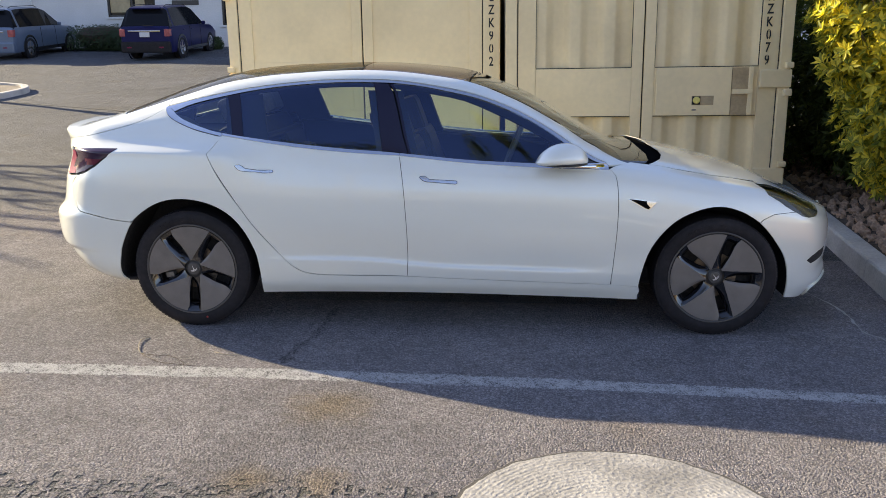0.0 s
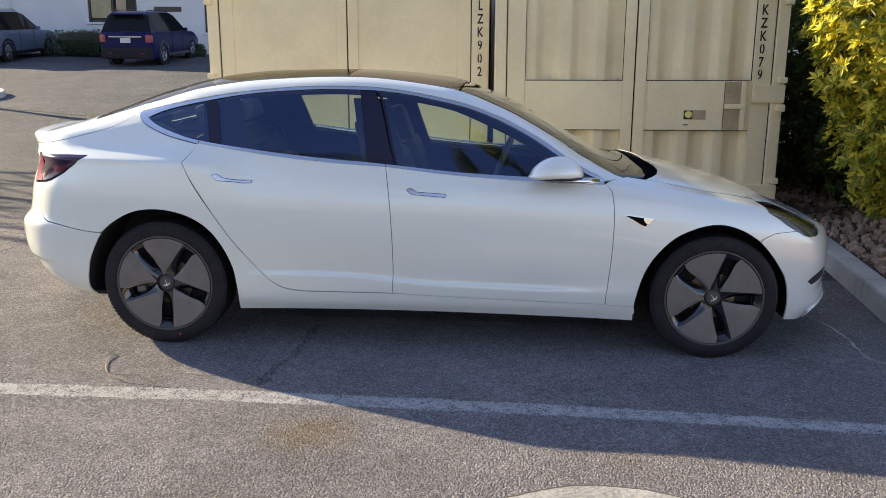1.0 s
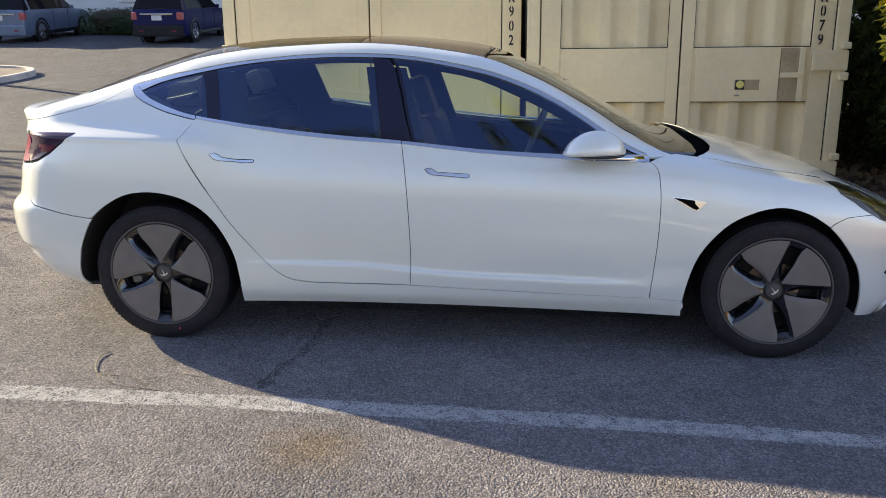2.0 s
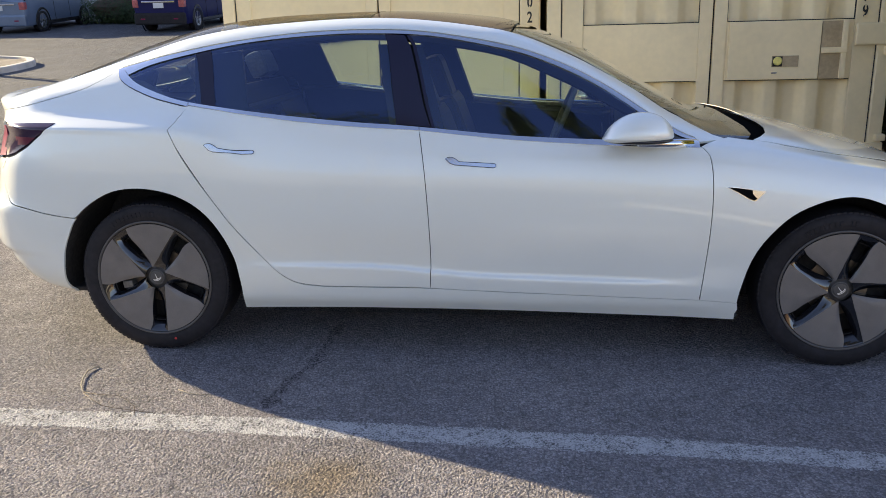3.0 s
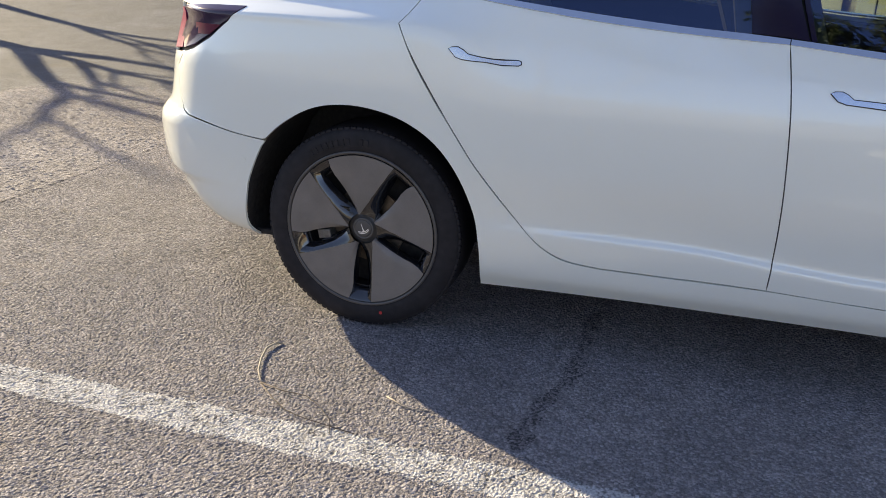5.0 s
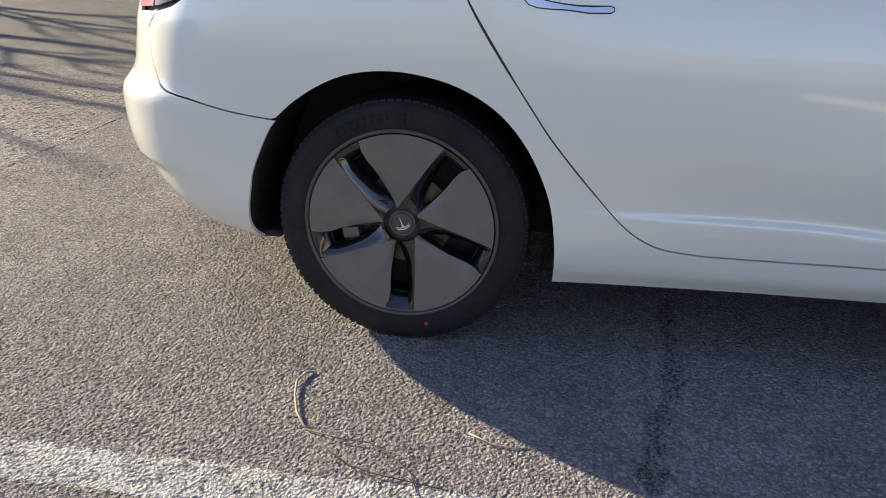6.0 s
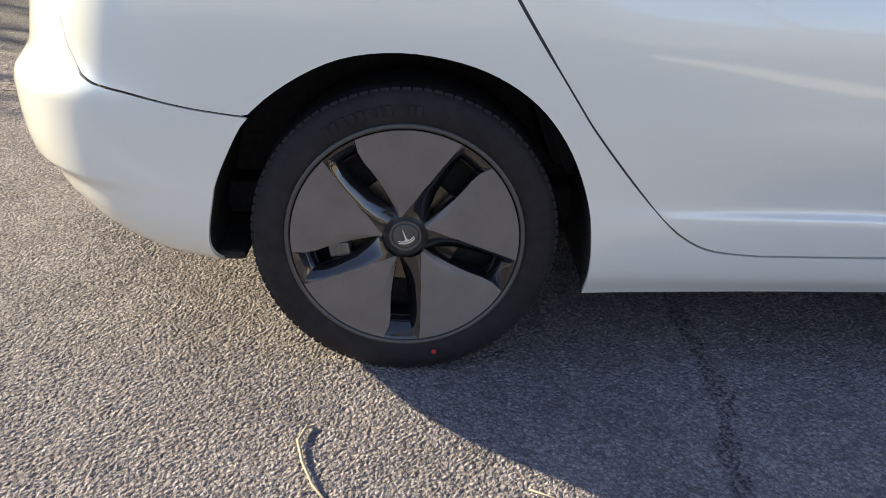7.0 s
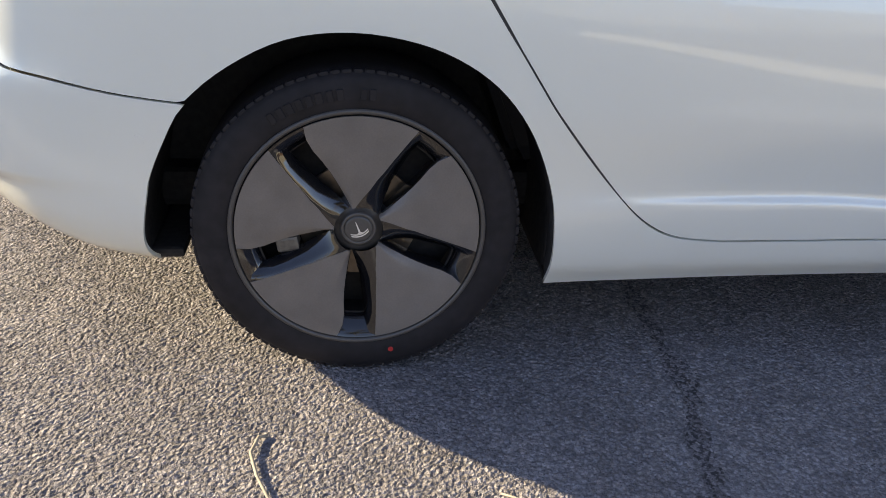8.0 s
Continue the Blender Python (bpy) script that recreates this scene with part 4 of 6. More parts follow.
# ---- wheels ----
def wheel(x, side, turn):
    ob = new("wheel")
    ob.parent = car
    ob.matrix_basis = pose(x, side * (.777 if x < 0 else .762), .335 * (1.005 if x < 0 else .98), 0, 0, 0 if side < 0 else 180) @ Matrix.Scale(1.005 if x < 0 else .98, 4)
    tyre = [(.240, -.105), (.256, -.112), (.266, -.1165), (.285, -.1185), (.302, -.1165), (.314, -.1125), (.3225, -.107), (.3285, -.098), (.332, -.086), (.333, -.06), (.3345, 0),
            (.333, .06), (.3295, .088), (.314, .111), (.285, .1185), (.25, .112), (.24, .10)]
    t = part("tyre", lathe(tyre, 96), RUBBER, ob, smooth=True)
    bm = bmesh.new()
    for i in range(96):
        m = Matrix.Rotation(2 * math.pi * i / 96, 4, "Y")
        box(bm, -.0099, -.1050, .3175, .0099, -.080, .3312, .0055, m=m)
    tagged(part("tread", bm, RUBBER, t), kind="stuff")
    bm = bmesh.new()
    for a0, n, w in ((124, 8, 3.4), (88, 2, 3.0)):
        for i in range(n):
            m = Matrix.Rotation(-math.radians(a0 - i * (w + .5)), 4, "Y")
            box(bm, .276, -.1205, -.006, .298, -.1165, .006 + .001 * (i % 3), .0015, m)
    tagged(part("sidewall_relief", bm, RUBBER, t), kind="stuff")
    rim = [(.2472, -.100), (.2476, -.1140), (.2500, -.1170), (.2540, -.1182), (.2572, -.1168), (.2588, -.108)]
    part("rim", lathe(rim, 96), RIM, ob, smooth=True)
    part("rim_barrel", lathe([(.236, -.106), (.228, -.08), (.22, .08), (.235, .10)], 64), LINER, ob, smooth=True)
    # brake disc and calliper behind the cover
    part("brake_disc", lathe([(.04, -.044), (.125, -.044), (.125, -.034), (.04, -.034)], 48), DISC, ob, smooth=False)
    part("brake_caliper", block(-.172, -.080, -.036, -.126, -.03, -.004, .006, Matrix.Rotation(-math.radians(8), 4, "Y")), DARK_CAST, ob)
    # cover: back dish, five blades with scoops between them
    part("cover_dish", lathe([(.205, -.072), (.225, -.075), (.2465, -.104)], 64), LINER, ob, smooth=True)
    part("wheel_disc", lathe([(.0, -.02), (.06, -.02), (.21, -.005), (.22, .0)], 48), LINER, ob, smooth=True)

    def polar(r, deg, y):
        a = math.radians(deg)
        return Vector((r * math.cos(a), y, r * math.sin(a)))

    def face(r):
        """Depth of the blades: a shallow dome."""
        return -.1165 + .022 * (1 - min(1, r / .246)) ** 1.25

    radii = [.050, .058, .068, .080, .096, .117, .140, .166, .192, .218, .238, .2445]
    # the blade's two rims, in degrees from its middle: one straight and crisp, one rolled over into the opening
    lead = np.interp(radii, [.050, .060, .075, .095, .145, .195, .2445], [10, 2, -6, -12.5, -20, -23.5, -26])
    tail = np.interp(radii, [.050, .060, .095, .151, .206, .2445], [19, 20.5, 23, 26, 29.5, 27])
    for k in range(5):
        mid = turn + 36 + 72 * k
        bm = bmesh.new()
        rows = []
        for r, a, b in zip(radii, lead, tail):
            row = []
            for j in range(13):
                f = j / 12
                dip = .010 * max(0, (f - .70) / .30) ** 2 * (1 - (r / .25) ** 3)
                row.append(bm.verts.new(polar(r, mid + a + (b - a) * f, face(r) + dip)))
            rows.append(row)
        for p, q in zip(rows, rows[1:]):
            for j in range(12):
                bm.faces.new((p[j], p[j + 1], q[j + 1], q[j]))
        bmesh.ops.recalc_face_normals(bm, faces=bm.faces)
        rim_edges = [e for e in bm.edges if e.is_boundary]
        ret = bmesh.ops.extrude_edge_only(bm, edges=rim_edges)
        for v in [g for g in ret["geom"] if isinstance(g, bmesh.types.BMVert)]:
            v.co.y += .004
        bmesh.ops.recalc_face_normals(bm, faces=bm.faces)
        bl = part("cover_blade", bm, BLADE, ob, smooth=True)
        bl.data.set_sharp_from_angle(angle=radians(40))
        # rolled rim that falls back into the opening
        bm = bmesh.new()
        rows = []
        for r, b in zip(radii[1:-1], tail[1:-1]):
            dip = .010 * (1 - (r / .25) ** 3)
            rows.append([bm.verts.new(polar(r, mid + b + .0035 * math.sin(g) / r * 57.3, face(r) + dip + .034 * (1 - math.cos(g)) * (1 if r < .2 else max(.1, (.245 - r) / .045)))) for g in (0, .3, .6, .9, 1.2, 1.57)])
        for p, q in zip(rows, rows[1:]):
            for j in range(5):
                bm.faces.new((p[j], p[j + 1], q[j + 1], q[j]))
        bmesh.ops.recalc_face_normals(bm, faces=bm.faces)
        part("cover_fold", bm, GLOSS, bl, smooth=True)
        # scoop that falls from the blade's crisp rim towards the opening
        bm = bmesh.new()
        rows = []
        for r, a in zip(radii, lead):
            slot = (mid + a) - (mid - 72 + float(np.interp(r, radii, tail)))
            w = slot * float(np.interp(r, [.05, .08, .12, .17, .22, .2445], [.95, .72, .50, .40, .34, .30]))
            deep = .034 * math.sin(math.pi * min(.5, .10 + (r - .05) / .17)) * float(np.interp(r, [.2, .2445], [1, .12]))
            rows.append([bm.verts.new(polar(r, mid + a - w * f, face(r) + .002 + deep * (f ** 1.6 if f < .8 else .70 + 1.6 * (f - .8)))) for f in (0, .15, .3, .45, .6, .75, .9, 1)])
        for p, q in zip(rows, rows[1:]):
            for j in range(7):
                bm.faces.new((p[j], p[j + 1], q[j + 1], q[j]))
        bmesh.ops.recalc_face_normals(bm, faces=bm.faces)
        part("cover_scoop", bm, GLOSS, bl, smooth=True)
        # the opening's outer bar, bent inwards from the rim
        bm = bmesh.new()
        rows = []
        for i, a in enumerate(np.linspace(lead[-1] - 20, lead[-1], 7)):
            rows.append([bm.verts.new(polar(r, mid + a, y)) for r, y in ((.2447, -.1155), (.240, -.1135), (.226, -.104), (.212, -.088), (.208, -.075))])
        for p, q in zip(rows, rows[1:]):
            for j in range(4):
                bm.faces.new((p[j], p[j + 1], q[j + 1], q[j]))
        part("cover_bar", bm, GLOSS, ob, smooth=True)
    cap = part("hub_cap", lathe([(0, -.090), (.029, -.0905), (.0305, -.0925), (.0345, -.0925), (.0365, -.090), (.038, -.082), (.046, -.081), (.056, -.076), (.066, -.060)], 48), RIM, ob, "black hub cap with a silver mark", smooth=True)
    part("cap_face", lathe([(0, -.0942), (.024, -.0940), (.0282, -.0932), (.0288, -.0900)], 48), RIM, cap, smooth=True)
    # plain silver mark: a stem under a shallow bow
    bm = bmesh.new()
    tilt = Matrix.Rotation(-math.radians(turn + 148), 4, "Y")
    for f in ([(-.0075, .0095), (.0075, .0095), (.0022, .0060), (.0006, -.018), (-.0006, -.018), (-.0022, .0060)],):
        bm.faces.new([bm.verts.new((a, -.0952, b)) for a, b in f])
    for lo, hi in ((.0092, .0122), (.0138, .0168)):
        rows = [(bm.verts.new((.019 * i / 6, -.0952, lo - .006 * (i / 6) ** 2)), bm.verts.new((.0185 * i / 6, -.0952, hi - .006 * (i / 6) ** 2))) for i in range(-6, 7)]
        for (a, b), (c, d) in zip(rows, rows[1:]):
            bm.faces.new((a, b, d, c))
    bmesh.ops.transform(bm, matrix=tilt, verts=bm.verts)
    part("wheel_mark", bm, SILVER, cap)
    return ob


w1 = wheel(-1.4375, -1, 52)
dot = part("tyre_dot", lathe([(0, -.002), (.0055, -.002), (.006, .001)], 16), RED_DOT, w1, "small red paint dot")
dot.matrix_basis = pose(.068, -.1175, -.275)
wheel(1.4375, -1, 70)
wheel(-1.4375, 1, 20)
wheel(1.4375, 1, 20)


# ---- door mirrors ----
def mirror(side):
    bm = bmesh.new()
    bmesh.ops.create_uvsphere(bm, u_segments=32, v_segments=20, radius=1)
    for v in bm.verts:
        x, y, z = v.co
        v.co = Vector((.600 + math.copysign(abs(x) ** .92, x) * (.135 - .02 * z) + .012 * z, side * (.946 + y * .087 - .015 * x), .962 + (z * .091 if z > 0 else z * .028)))
        # flat back towards the driver
        v.co.x = max(v.co.x, .462)
    shell = part("side_mirror", bm, PAINT, car, "white door mirror", smooth=True)
    base = bmesh.new()
    bmesh.ops.create_uvsphere(base, u_segments=28, v_segments=12, radius=1)
    for v in base.verts:
        x, y, z = v.co
        v.co = Vector((max(.60 + x * .132, .466), side * (.944 + y * .085), .948 + z * .018))
    part("mirror_base", base, TRIM, shell, "black underside", smooth=True)
    part("mirror_foot", tube([(.60, side * .96, .938), (.67, side * .93, .930), (.74, side * .88, .922), (.82, side * .845, .918)], .016, 10), CHROME, shell, "bright foot", smooth=True)
    glassy = bmesh.new()
    bmesh.ops.create_circle(glassy, cap_ends=True, segments=28, radius=1)
    for v in glassy.verts:
        v.co = Vector((.4605, side * (.946 + v.co.x * .045), .985 + v.co.y * .03))
    part("mirror_glass", glassy, CHROME, shell)


mirror(-1)
mirror(1)


# ---- cabin ----
def seat(x, y, rake, high):
    ob = new("seat")
    ob.parent = car
    ob.matrix_basis = pose(x, y, 0)
    part("seat_cushion", block(-.25, -.25, .30, .28, .25, .47, .06), CABIN, ob)
    back = part("seat_back", block(-.08, -.25, 0, .06, .25, .66, .055, pose(-.27, 0, .40, 0, -rake, 0)), CABIN, ob)
    part("headrest", block(*((-.15, -.14, .62, .045, .14, .88, .045) if x > 0 else (-.075, -.12, .76, .03, .12, .90, .035)), pose(-.27, 0, .40 + high, 0, -rake, 0)), CABIN if x > 0 else GREY_SEAT, ob)
    return ob


for y in (-.38, .38):
    seat(.22, y, 20, .0)
    seat(-.71, y, 22, .03)
part("bench_middle", block(-1.05, -.13, .40, -.93, .13, .95, .05, pose(0, 0, 0)), CABIN, car)
part("parcel_shelf", block(-2.02, -.66, .98, -1.16, .66, 1.02, .02), CABIN, car)
part("bench_back", block(-.07, -.62, 0, .05, .62, .74, .05, pose(-1.02, 0, .42, 0, -22, 0)), CABIN, car)
part("dashboard", block(.62, -.74, .62, 1.02, .74, .90, .07), CABIN, car)
part("screen", block(.56, -.19, .84, .58, .19, 1.06, .006), GLOSS, car, "black centre screen")
bm = lathe([(.170 + .014 * math.cos(a), .014 * math.sin(a)) for a in [2 * math.pi * i / 10 for i in range(10)]], 40, close=True)
wheel_hand = part("steering_wheel", bm, SUNLIT_LEATHER, car, smooth=True)
wheel_hand.matrix_basis = pose(.36, .38, .90, 0, 0, 90) @ pose(0, 0, 0, 22, 0, 0)
part("wheel_spoke", block(-.16, -.012, -.025, .16, .012, .025, .01), CABIN, wheel_hand)
for side in (-1, 1):
    part("door_card", skin([(-.90, .30), (.86, .30), (.86, .89), (.474, .922), (-.249, .982), (-1.2, 1.075), (-1.18, .80), (-1.02, .60)], side=side, push=-.075, edge=.03, gap=0, step=.09), CABIN, car, "black inner door lining")
    part("roof_lining", skin([(-1.55, 8.55), (-1.1, 8.15), (-.5, 8.12), (0, 8.05), (.35, 8.1), (.7, 8.1), (.7, 9.3), (.35, 9.3), (0, 9.2), (-.5, 9.15), (-1.1, 9.15), (-1.55, 9.3)], by="v", side=side, push=-.03, edge=.012, gap=0, step=.08), CABIN, car)
    part("rear_pillar_lining", skin([(-1.64, 1.21), (-1.56, 1.10), (-1.66, 1.04), (-1.90, 1.00), (-2.10, 1.02), (-2.04, 1.12), (-1.85, 1.19)], side=side, push=-.085, edge=.01, gap=0, step=.09), LINING, car, "pale grey pillar lining")
    part("inner_pillar", skin([(-.45, 1.345), (-.26, 1.34), (-.15, .96), (-.38, .97)], side=side, push=-.05, edge=.03, gap=0, step=.09), CABIN, car)
    for trim in ([(-1.265 if side < 0 else -1.40, 1.30), (-1.05, 1.325), (-.98, 1.05), (-1.225 if side < 0 else -1.40, 1.075)], [(-1.62, 1.20), (-1.45, 1.25), (-1.45, 1.10), (-1.62, 1.13)], [(-1.45, 1.135), (-1.24, 1.115), (-1.22, 1.05), (-1.45, 1.08)]):
        part("inner_pillar", skin(trim, side=side, push=-.05, edge=.02, gap=0, step=.09), CABIN, car)



# ---- car park ----
LINE = [(-6.0, -1.555, .065), (-4.0, -1.555, .065), (-2.2, -1.556, .065), (-.75, -1.549, .064), (.6, -1.585, .061), (2.0, -1.664, .055), (2.55, -1.70, .052)]
CHIP_X, CHIP_Y, CHIP_STEP = (-3.6, 2.85), (-2.80, 1.60), .0047


def chip_heights(xs, ys, cell=.0075, rise=.0031, fade=.03):
    """Heights of a coat of crushed stones: each a low lump with a top of its own height, fading out to the rim of the patch."""
    rng = np.random.RandomState(7)
    nx, ny = int((xs[-1] - xs[0]) / cell) + 5, int((ys[-1] - ys[0]) / cell) + 5
    jx, jy, top = rng.rand(ny, nx), rng.rand(ny, nx), rng.rand(ny, nx)
    gx, gy = np.meshgrid((xs - xs[0]) / cell + 1, (ys - ys[0]) / cell + 1)
    cx, cy = np.clip(gx.astype(int), 1, nx - 2), np.clip(gy.astype(int), 1, ny - 2)
    z = np.zeros_like(gx)
    for dy in (-1, 0, 1):
        for dx in (-1, 0, 1):
            kx, ky = cx + dx, cy + dy
            d2 = (kx + jx[ky, kx] - gx) ** 2 + (ky + jy[ky, kx] - gy) ** 2
            z = np.maximum(z, (.35 + .65 * top[ky, kx]) * np.clip(1 - d2 / .52, 0, 1) ** .6)
    edge = np.minimum(np.minimum(gx - gx[0, 0], gx[0, -1] - gx), np.minimum(gy - gy[0, 0], gy[-1, 0] - gy)) * cell
    return .0006 + rise * (z + .12 * rng.rand(*z.shape)) * np.clip(edge / fade, .25, 1)


def sheet(name, xs, ys, z, keep):
    """A mesh over the lattice, of the cells that keep names."""
    ny, nx = z.shape
    iy, ix = np.nonzero(keep)
    a = iy * nx + ix
    quads = np.stack((a, a + 1, a + nx + 1, a + nx), axis=1)
    used, quads = np.unique(quads, return_inverse=True)
    gx, gy = np.meshgrid(xs, ys)
    co = np.stack((gx.ravel(), gy.ravel(), z.ravel()), axis=1)[used]
    me = bpy.data.meshes.new(name)
    me.vertices.add(len(co))
    me.vertices.foreach_set("co", co.astype(np.float32).ravel())
    me.loops.add(quads.size)
    me.loops.foreach_set("vertex_index", quads.ravel().astype(np.int32))
    me.polygons.add(len(a))
    me.polygons.foreach_set("loop_start", np.arange(0, quads.size, 4, dtype=np.int32))
    me.update(calc_edges=True)
    me.validate()
    return me


chip_xs, chip_ys = np.arange(*CHIP_X, CHIP_STEP), np.arange(*CHIP_Y, CHIP_STEP)
chip_z = chip_heights(chip_xs, chip_ys)
mid_x, mid_y = chip_xs[:-1] + CHIP_STEP / 2, chip_ys[:-1] + CHIP_STEP / 2
# none under the middle of the car, nor under the concrete collar
mx, my = np.meshgrid(mid_x, mid_y)
on = ~((mx > -1.1) & (mx < 1.0) & (my > -.35)) & ~((mx > -1.95) & (mx < 1.9) & (my > .10)) & ~((mx < -2.6) & (my < -1.9))
on &= (np.hypot(mx - .71, my + 2.83) > .575) & (mx < 2.66 + .126 * (my + .15)) & ~((mx > 1.0) & (my > .8))
# the coat thins out in patches towards the open lot
clump = np.kron(np.random.RandomState(3).rand(my.shape[0] // 5 + 1, my.shape[1] // 5 + 1), np.ones((5, 5)))[:my.shape[0], :my.shape[1]]
open_side = np.minimum(my - CHIP_Y[0], np.maximum(mx + 2.6, my + 1.9))
on &= clump < np.clip(open_side / .28, .02, 1)
chips = sheet("chips", chip_xs, chip_ys, chip_z, on)
chips.shade_flat()
tagged(part("stone_chips", chips, CHIPS, ground), kind="stuff")

# a coarser coat where the lot lies farther off
far_xs, far_ys = np.arange(-6.2, -1.9, .0112), np.arange(-1.6, 4.2, .0112)
fx, fy = np.meshgrid(far_xs[:-1] + .0056, far_ys[:-1] + .0056)
chips = sheet("far_chips", far_xs, far_ys, chip_heights(far_xs, far_ys, .0185, .0062, .4), ((fx < CHIP_X[0] + .02) | (fy > CHIP_Y[1] - .02)) & (np.abs(fy + 1.555) > .075))
chips.shade_flat()
tagged(part("stone_chips", chips, CHIPS, ground), kind="stuff")

# the painted line: on the chips near the car, plain beyond them
line = tagged(new("parking_line"), "worn white painted parking line on asphalt", "line", kind="structure")
ragged = np.random.RandomState(3).rand(len(mid_y), len(mid_x))
centre, half_w = (np.interp(mid_x, [m[0] for m in LINE], [m[i] for m in LINE]) for i in (1, 2))
wave = np.array([noise.noise(Vector((x * 7, 1.3, 0))) * .009 + noise.noise(Vector((x * 38, 7.7, 2))) * .007 for x in mid_x])
on = (np.abs(mid_y[:, None] - centre[None, :]) < half_w + wave - .012 * ragged ** 2) & (ragged < .985)
coat = sheet("paint_coat", chip_xs, chip_ys, chip_z + .0004, on)
coat.shade_flat()
part("paint_coat", coat, STRIPE, line)
for x0, x1 in ((-6.0, CHIP_X[0] + .01), (CHIP_X[1] - .02, 2.55)):
    bm = bmesh.new()
    rows = []
    for x in np.linspace(x0, x1, 90):
        y, w = (float(np.interp(x, [m[0] for m in LINE], [m[i] for m in LINE])) for i in (1, 2))
        n1, n2 = (noise.noise(Vector((x * 7, c, 0))) * .009 + noise.noise(Vector((x * 38, c, 2))) * .008 for c in (1.3, 7.7))
        rows.append((bm.verts.new((x, y - w + n1, .0015)), bm.verts.new((x, y + w + n2, .0015))))
    for (a, b), (c, d) in zip(rows, rows[1:]):
        bm.faces.new((a, c, d, b))
    part("paint_coat", bm, STRIPE, line)

bm = bmesh.new()
rim = []
n = 144
for i in range(n):
    a = 2 * math.pi * i / n
    r = .59 + .012 * noise.noise(Vector((math.cos(a) * 3, math.sin(a) * 3, 2))) + .009 * noise.noise(Vector((math.cos(a) * 14, math.sin(a) * 14, 2)))
    rim.append((.71 + r * math.cos(a), -2.83 + r * math.sin(a)))
rings = [[bm.verts.new((.71 + (x - .71) * f, -2.83 + (y + 2.83) * f, z)) for x, y in rim] for f, z in ((1.0, .001), (.99, .010), (.93, .0115), (.6, .013), (.3, .014), (.02, .014))]
for a, b in zip(rings, rings[1:]):
    for i in range(n):
        bm.faces.new((a[i], a[(i + 1) % n], b[(i + 1) % n], b[i]))
bm.faces.new(rings[-1])
ring = bmesh.new()
loops = [[ring.verts.new((.71 + (x - .71) * f, -2.83 + (y + 2.83) * f, .0042)) for x, y in rim] for f in (.985, 1.022)]
for i in range(n):
    if noise.noise(Vector((rim[i][0] * 3, rim[i][1] * 3, 5))) > -.28:
        ring.faces.new((loops[0][i], loops[0][(i + 1) % n], loops[1][(i + 1) % n], loops[1][i]))
tagged(part("collar_joint", ring, CRACK_AND_SHADOW, None), "broken dark joint round the concrete collar", "joint", kind="structure")
tagged(part("concrete_collar", bm, CONCRETE, None), "round pale concrete collar set into the asphalt", "concrete collar", kind="structure")


def seam(name, pts, width, mat, label, z=.0026, wander=1.6):
    """A thin ragged band on the ground."""
    bm = bmesh.new()
    rows = []
    path = smooth(pts, 26)
    for i, (x, y) in enumerate(path):
        a, b = path[max(i - 1, 0)], path[min(i + 1, len(path) - 1)]
        d = Vector((b[0] - a[0], b[1] - a[1], 0)).normalized()
        s = Vector((-d.y, d.x, 0)) * width * (.25 + 1.5 * abs(noise.noise(Vector((x * 11, y * 11, .5)))) + .5 * abs(noise.noise(Vector((x * 45, y * 45, 1.5)))))
        p = Vector((x, y, ground_z(y) + z)) + s * wander * noise.noise(Vector((x * 14, y * 14, 3)))
        rows.append((bm.verts.new(p - s), bm.verts.new(p + s)))
    for (a, b), (c, d) in zip(rows, rows[1:]):
        bm.faces.new((a, c, d, b))
    return tagged(part(name, bm, mat, None), label, "crack", kind="structure")


seam("ground_crack", [(-.700, -.50), (-.716, -.738), (-.714, -.972), (-.750, -1.10), (-.770, -1.194), (-.785, -1.302), (-.79, -1.42)], .024, CRACK_SOFT, "dark crack in the shaded asphalt", .0030, .5)
seam("ground_crack", [(2.20, .15), (2.251, -.101), (2.302, -.328), (2.305, -.487), (2.28, -.778), (2.337, -.907), (2.36, -1.3)], .007, KERB, "pale crack in the asphalt beside the kerb", .0042)
# cast shadow of something out of view, painted as a dark band
seam("ground_shadow", [(-22, 16.2), (-14, 12.9), (-10.52, 11.46), (-7.19, 10.12), (-2, 8.0)], .03, CRACK_AND_SHADOW, "long straight shadow painted across the asphalt", .006)

# dry twigs by the rear wheel
twig = thing("fallen_twig", "dry bent twig lying on the asphalt", "twig")
part("stem", tube([(-1.618, -1.105, .006), (-1.634, -1.113, .010), (-1.645, -1.158, .011), (-1.628, -1.22, .010), (-1.600, -1.285, .010), (-1.566, -1.334, .008), (-1.546, -1.338, .007)], .0036, 7, .0026), STICK, twig, smooth=True)
# thin stalks, coloured dark to stand for the twig's shadow lines
for pts in ([(-1.560, -1.342, .006), (-1.47, -1.368, .010), (-1.40, -1.372, .012), (-1.342, -1.405, .010), (-1.288, -1.455, .008), (-1.262, -1.51, .004)], [(-1.552, -1.350, .005), (-1.481, -1.412, .010), (-1.42, -1.452, .008), (-1.362, -1.47, .009), (-1.20, -1.488, .004)]):
    part("shadow_twiglet", tube([(a, b, c + .0006) for a, b, c in pts], .0019, 5, .0012), TWIGLET_SHADE, twig, smooth=True)
twig = thing("fallen_twig", "thin dry twig lying on the asphalt", "twig")
part("stem", tube([(-1.19, -1.287, .004), (-1.16, -1.306, .007), (-1.134, -1.321, .007), (-1.095, -1.325, .006), (-1.053, -1.318, .004)], .0024, 5, .0015), STICK, twig, smooth=True)


# ---- kerb and planting bed ----
KDIR = Vector((.126, 1, 0)).normalized()
KOUT = Vector((KDIR.y, -KDIR.x, 0))
KORG = Vector((2.655, -.15, 0))


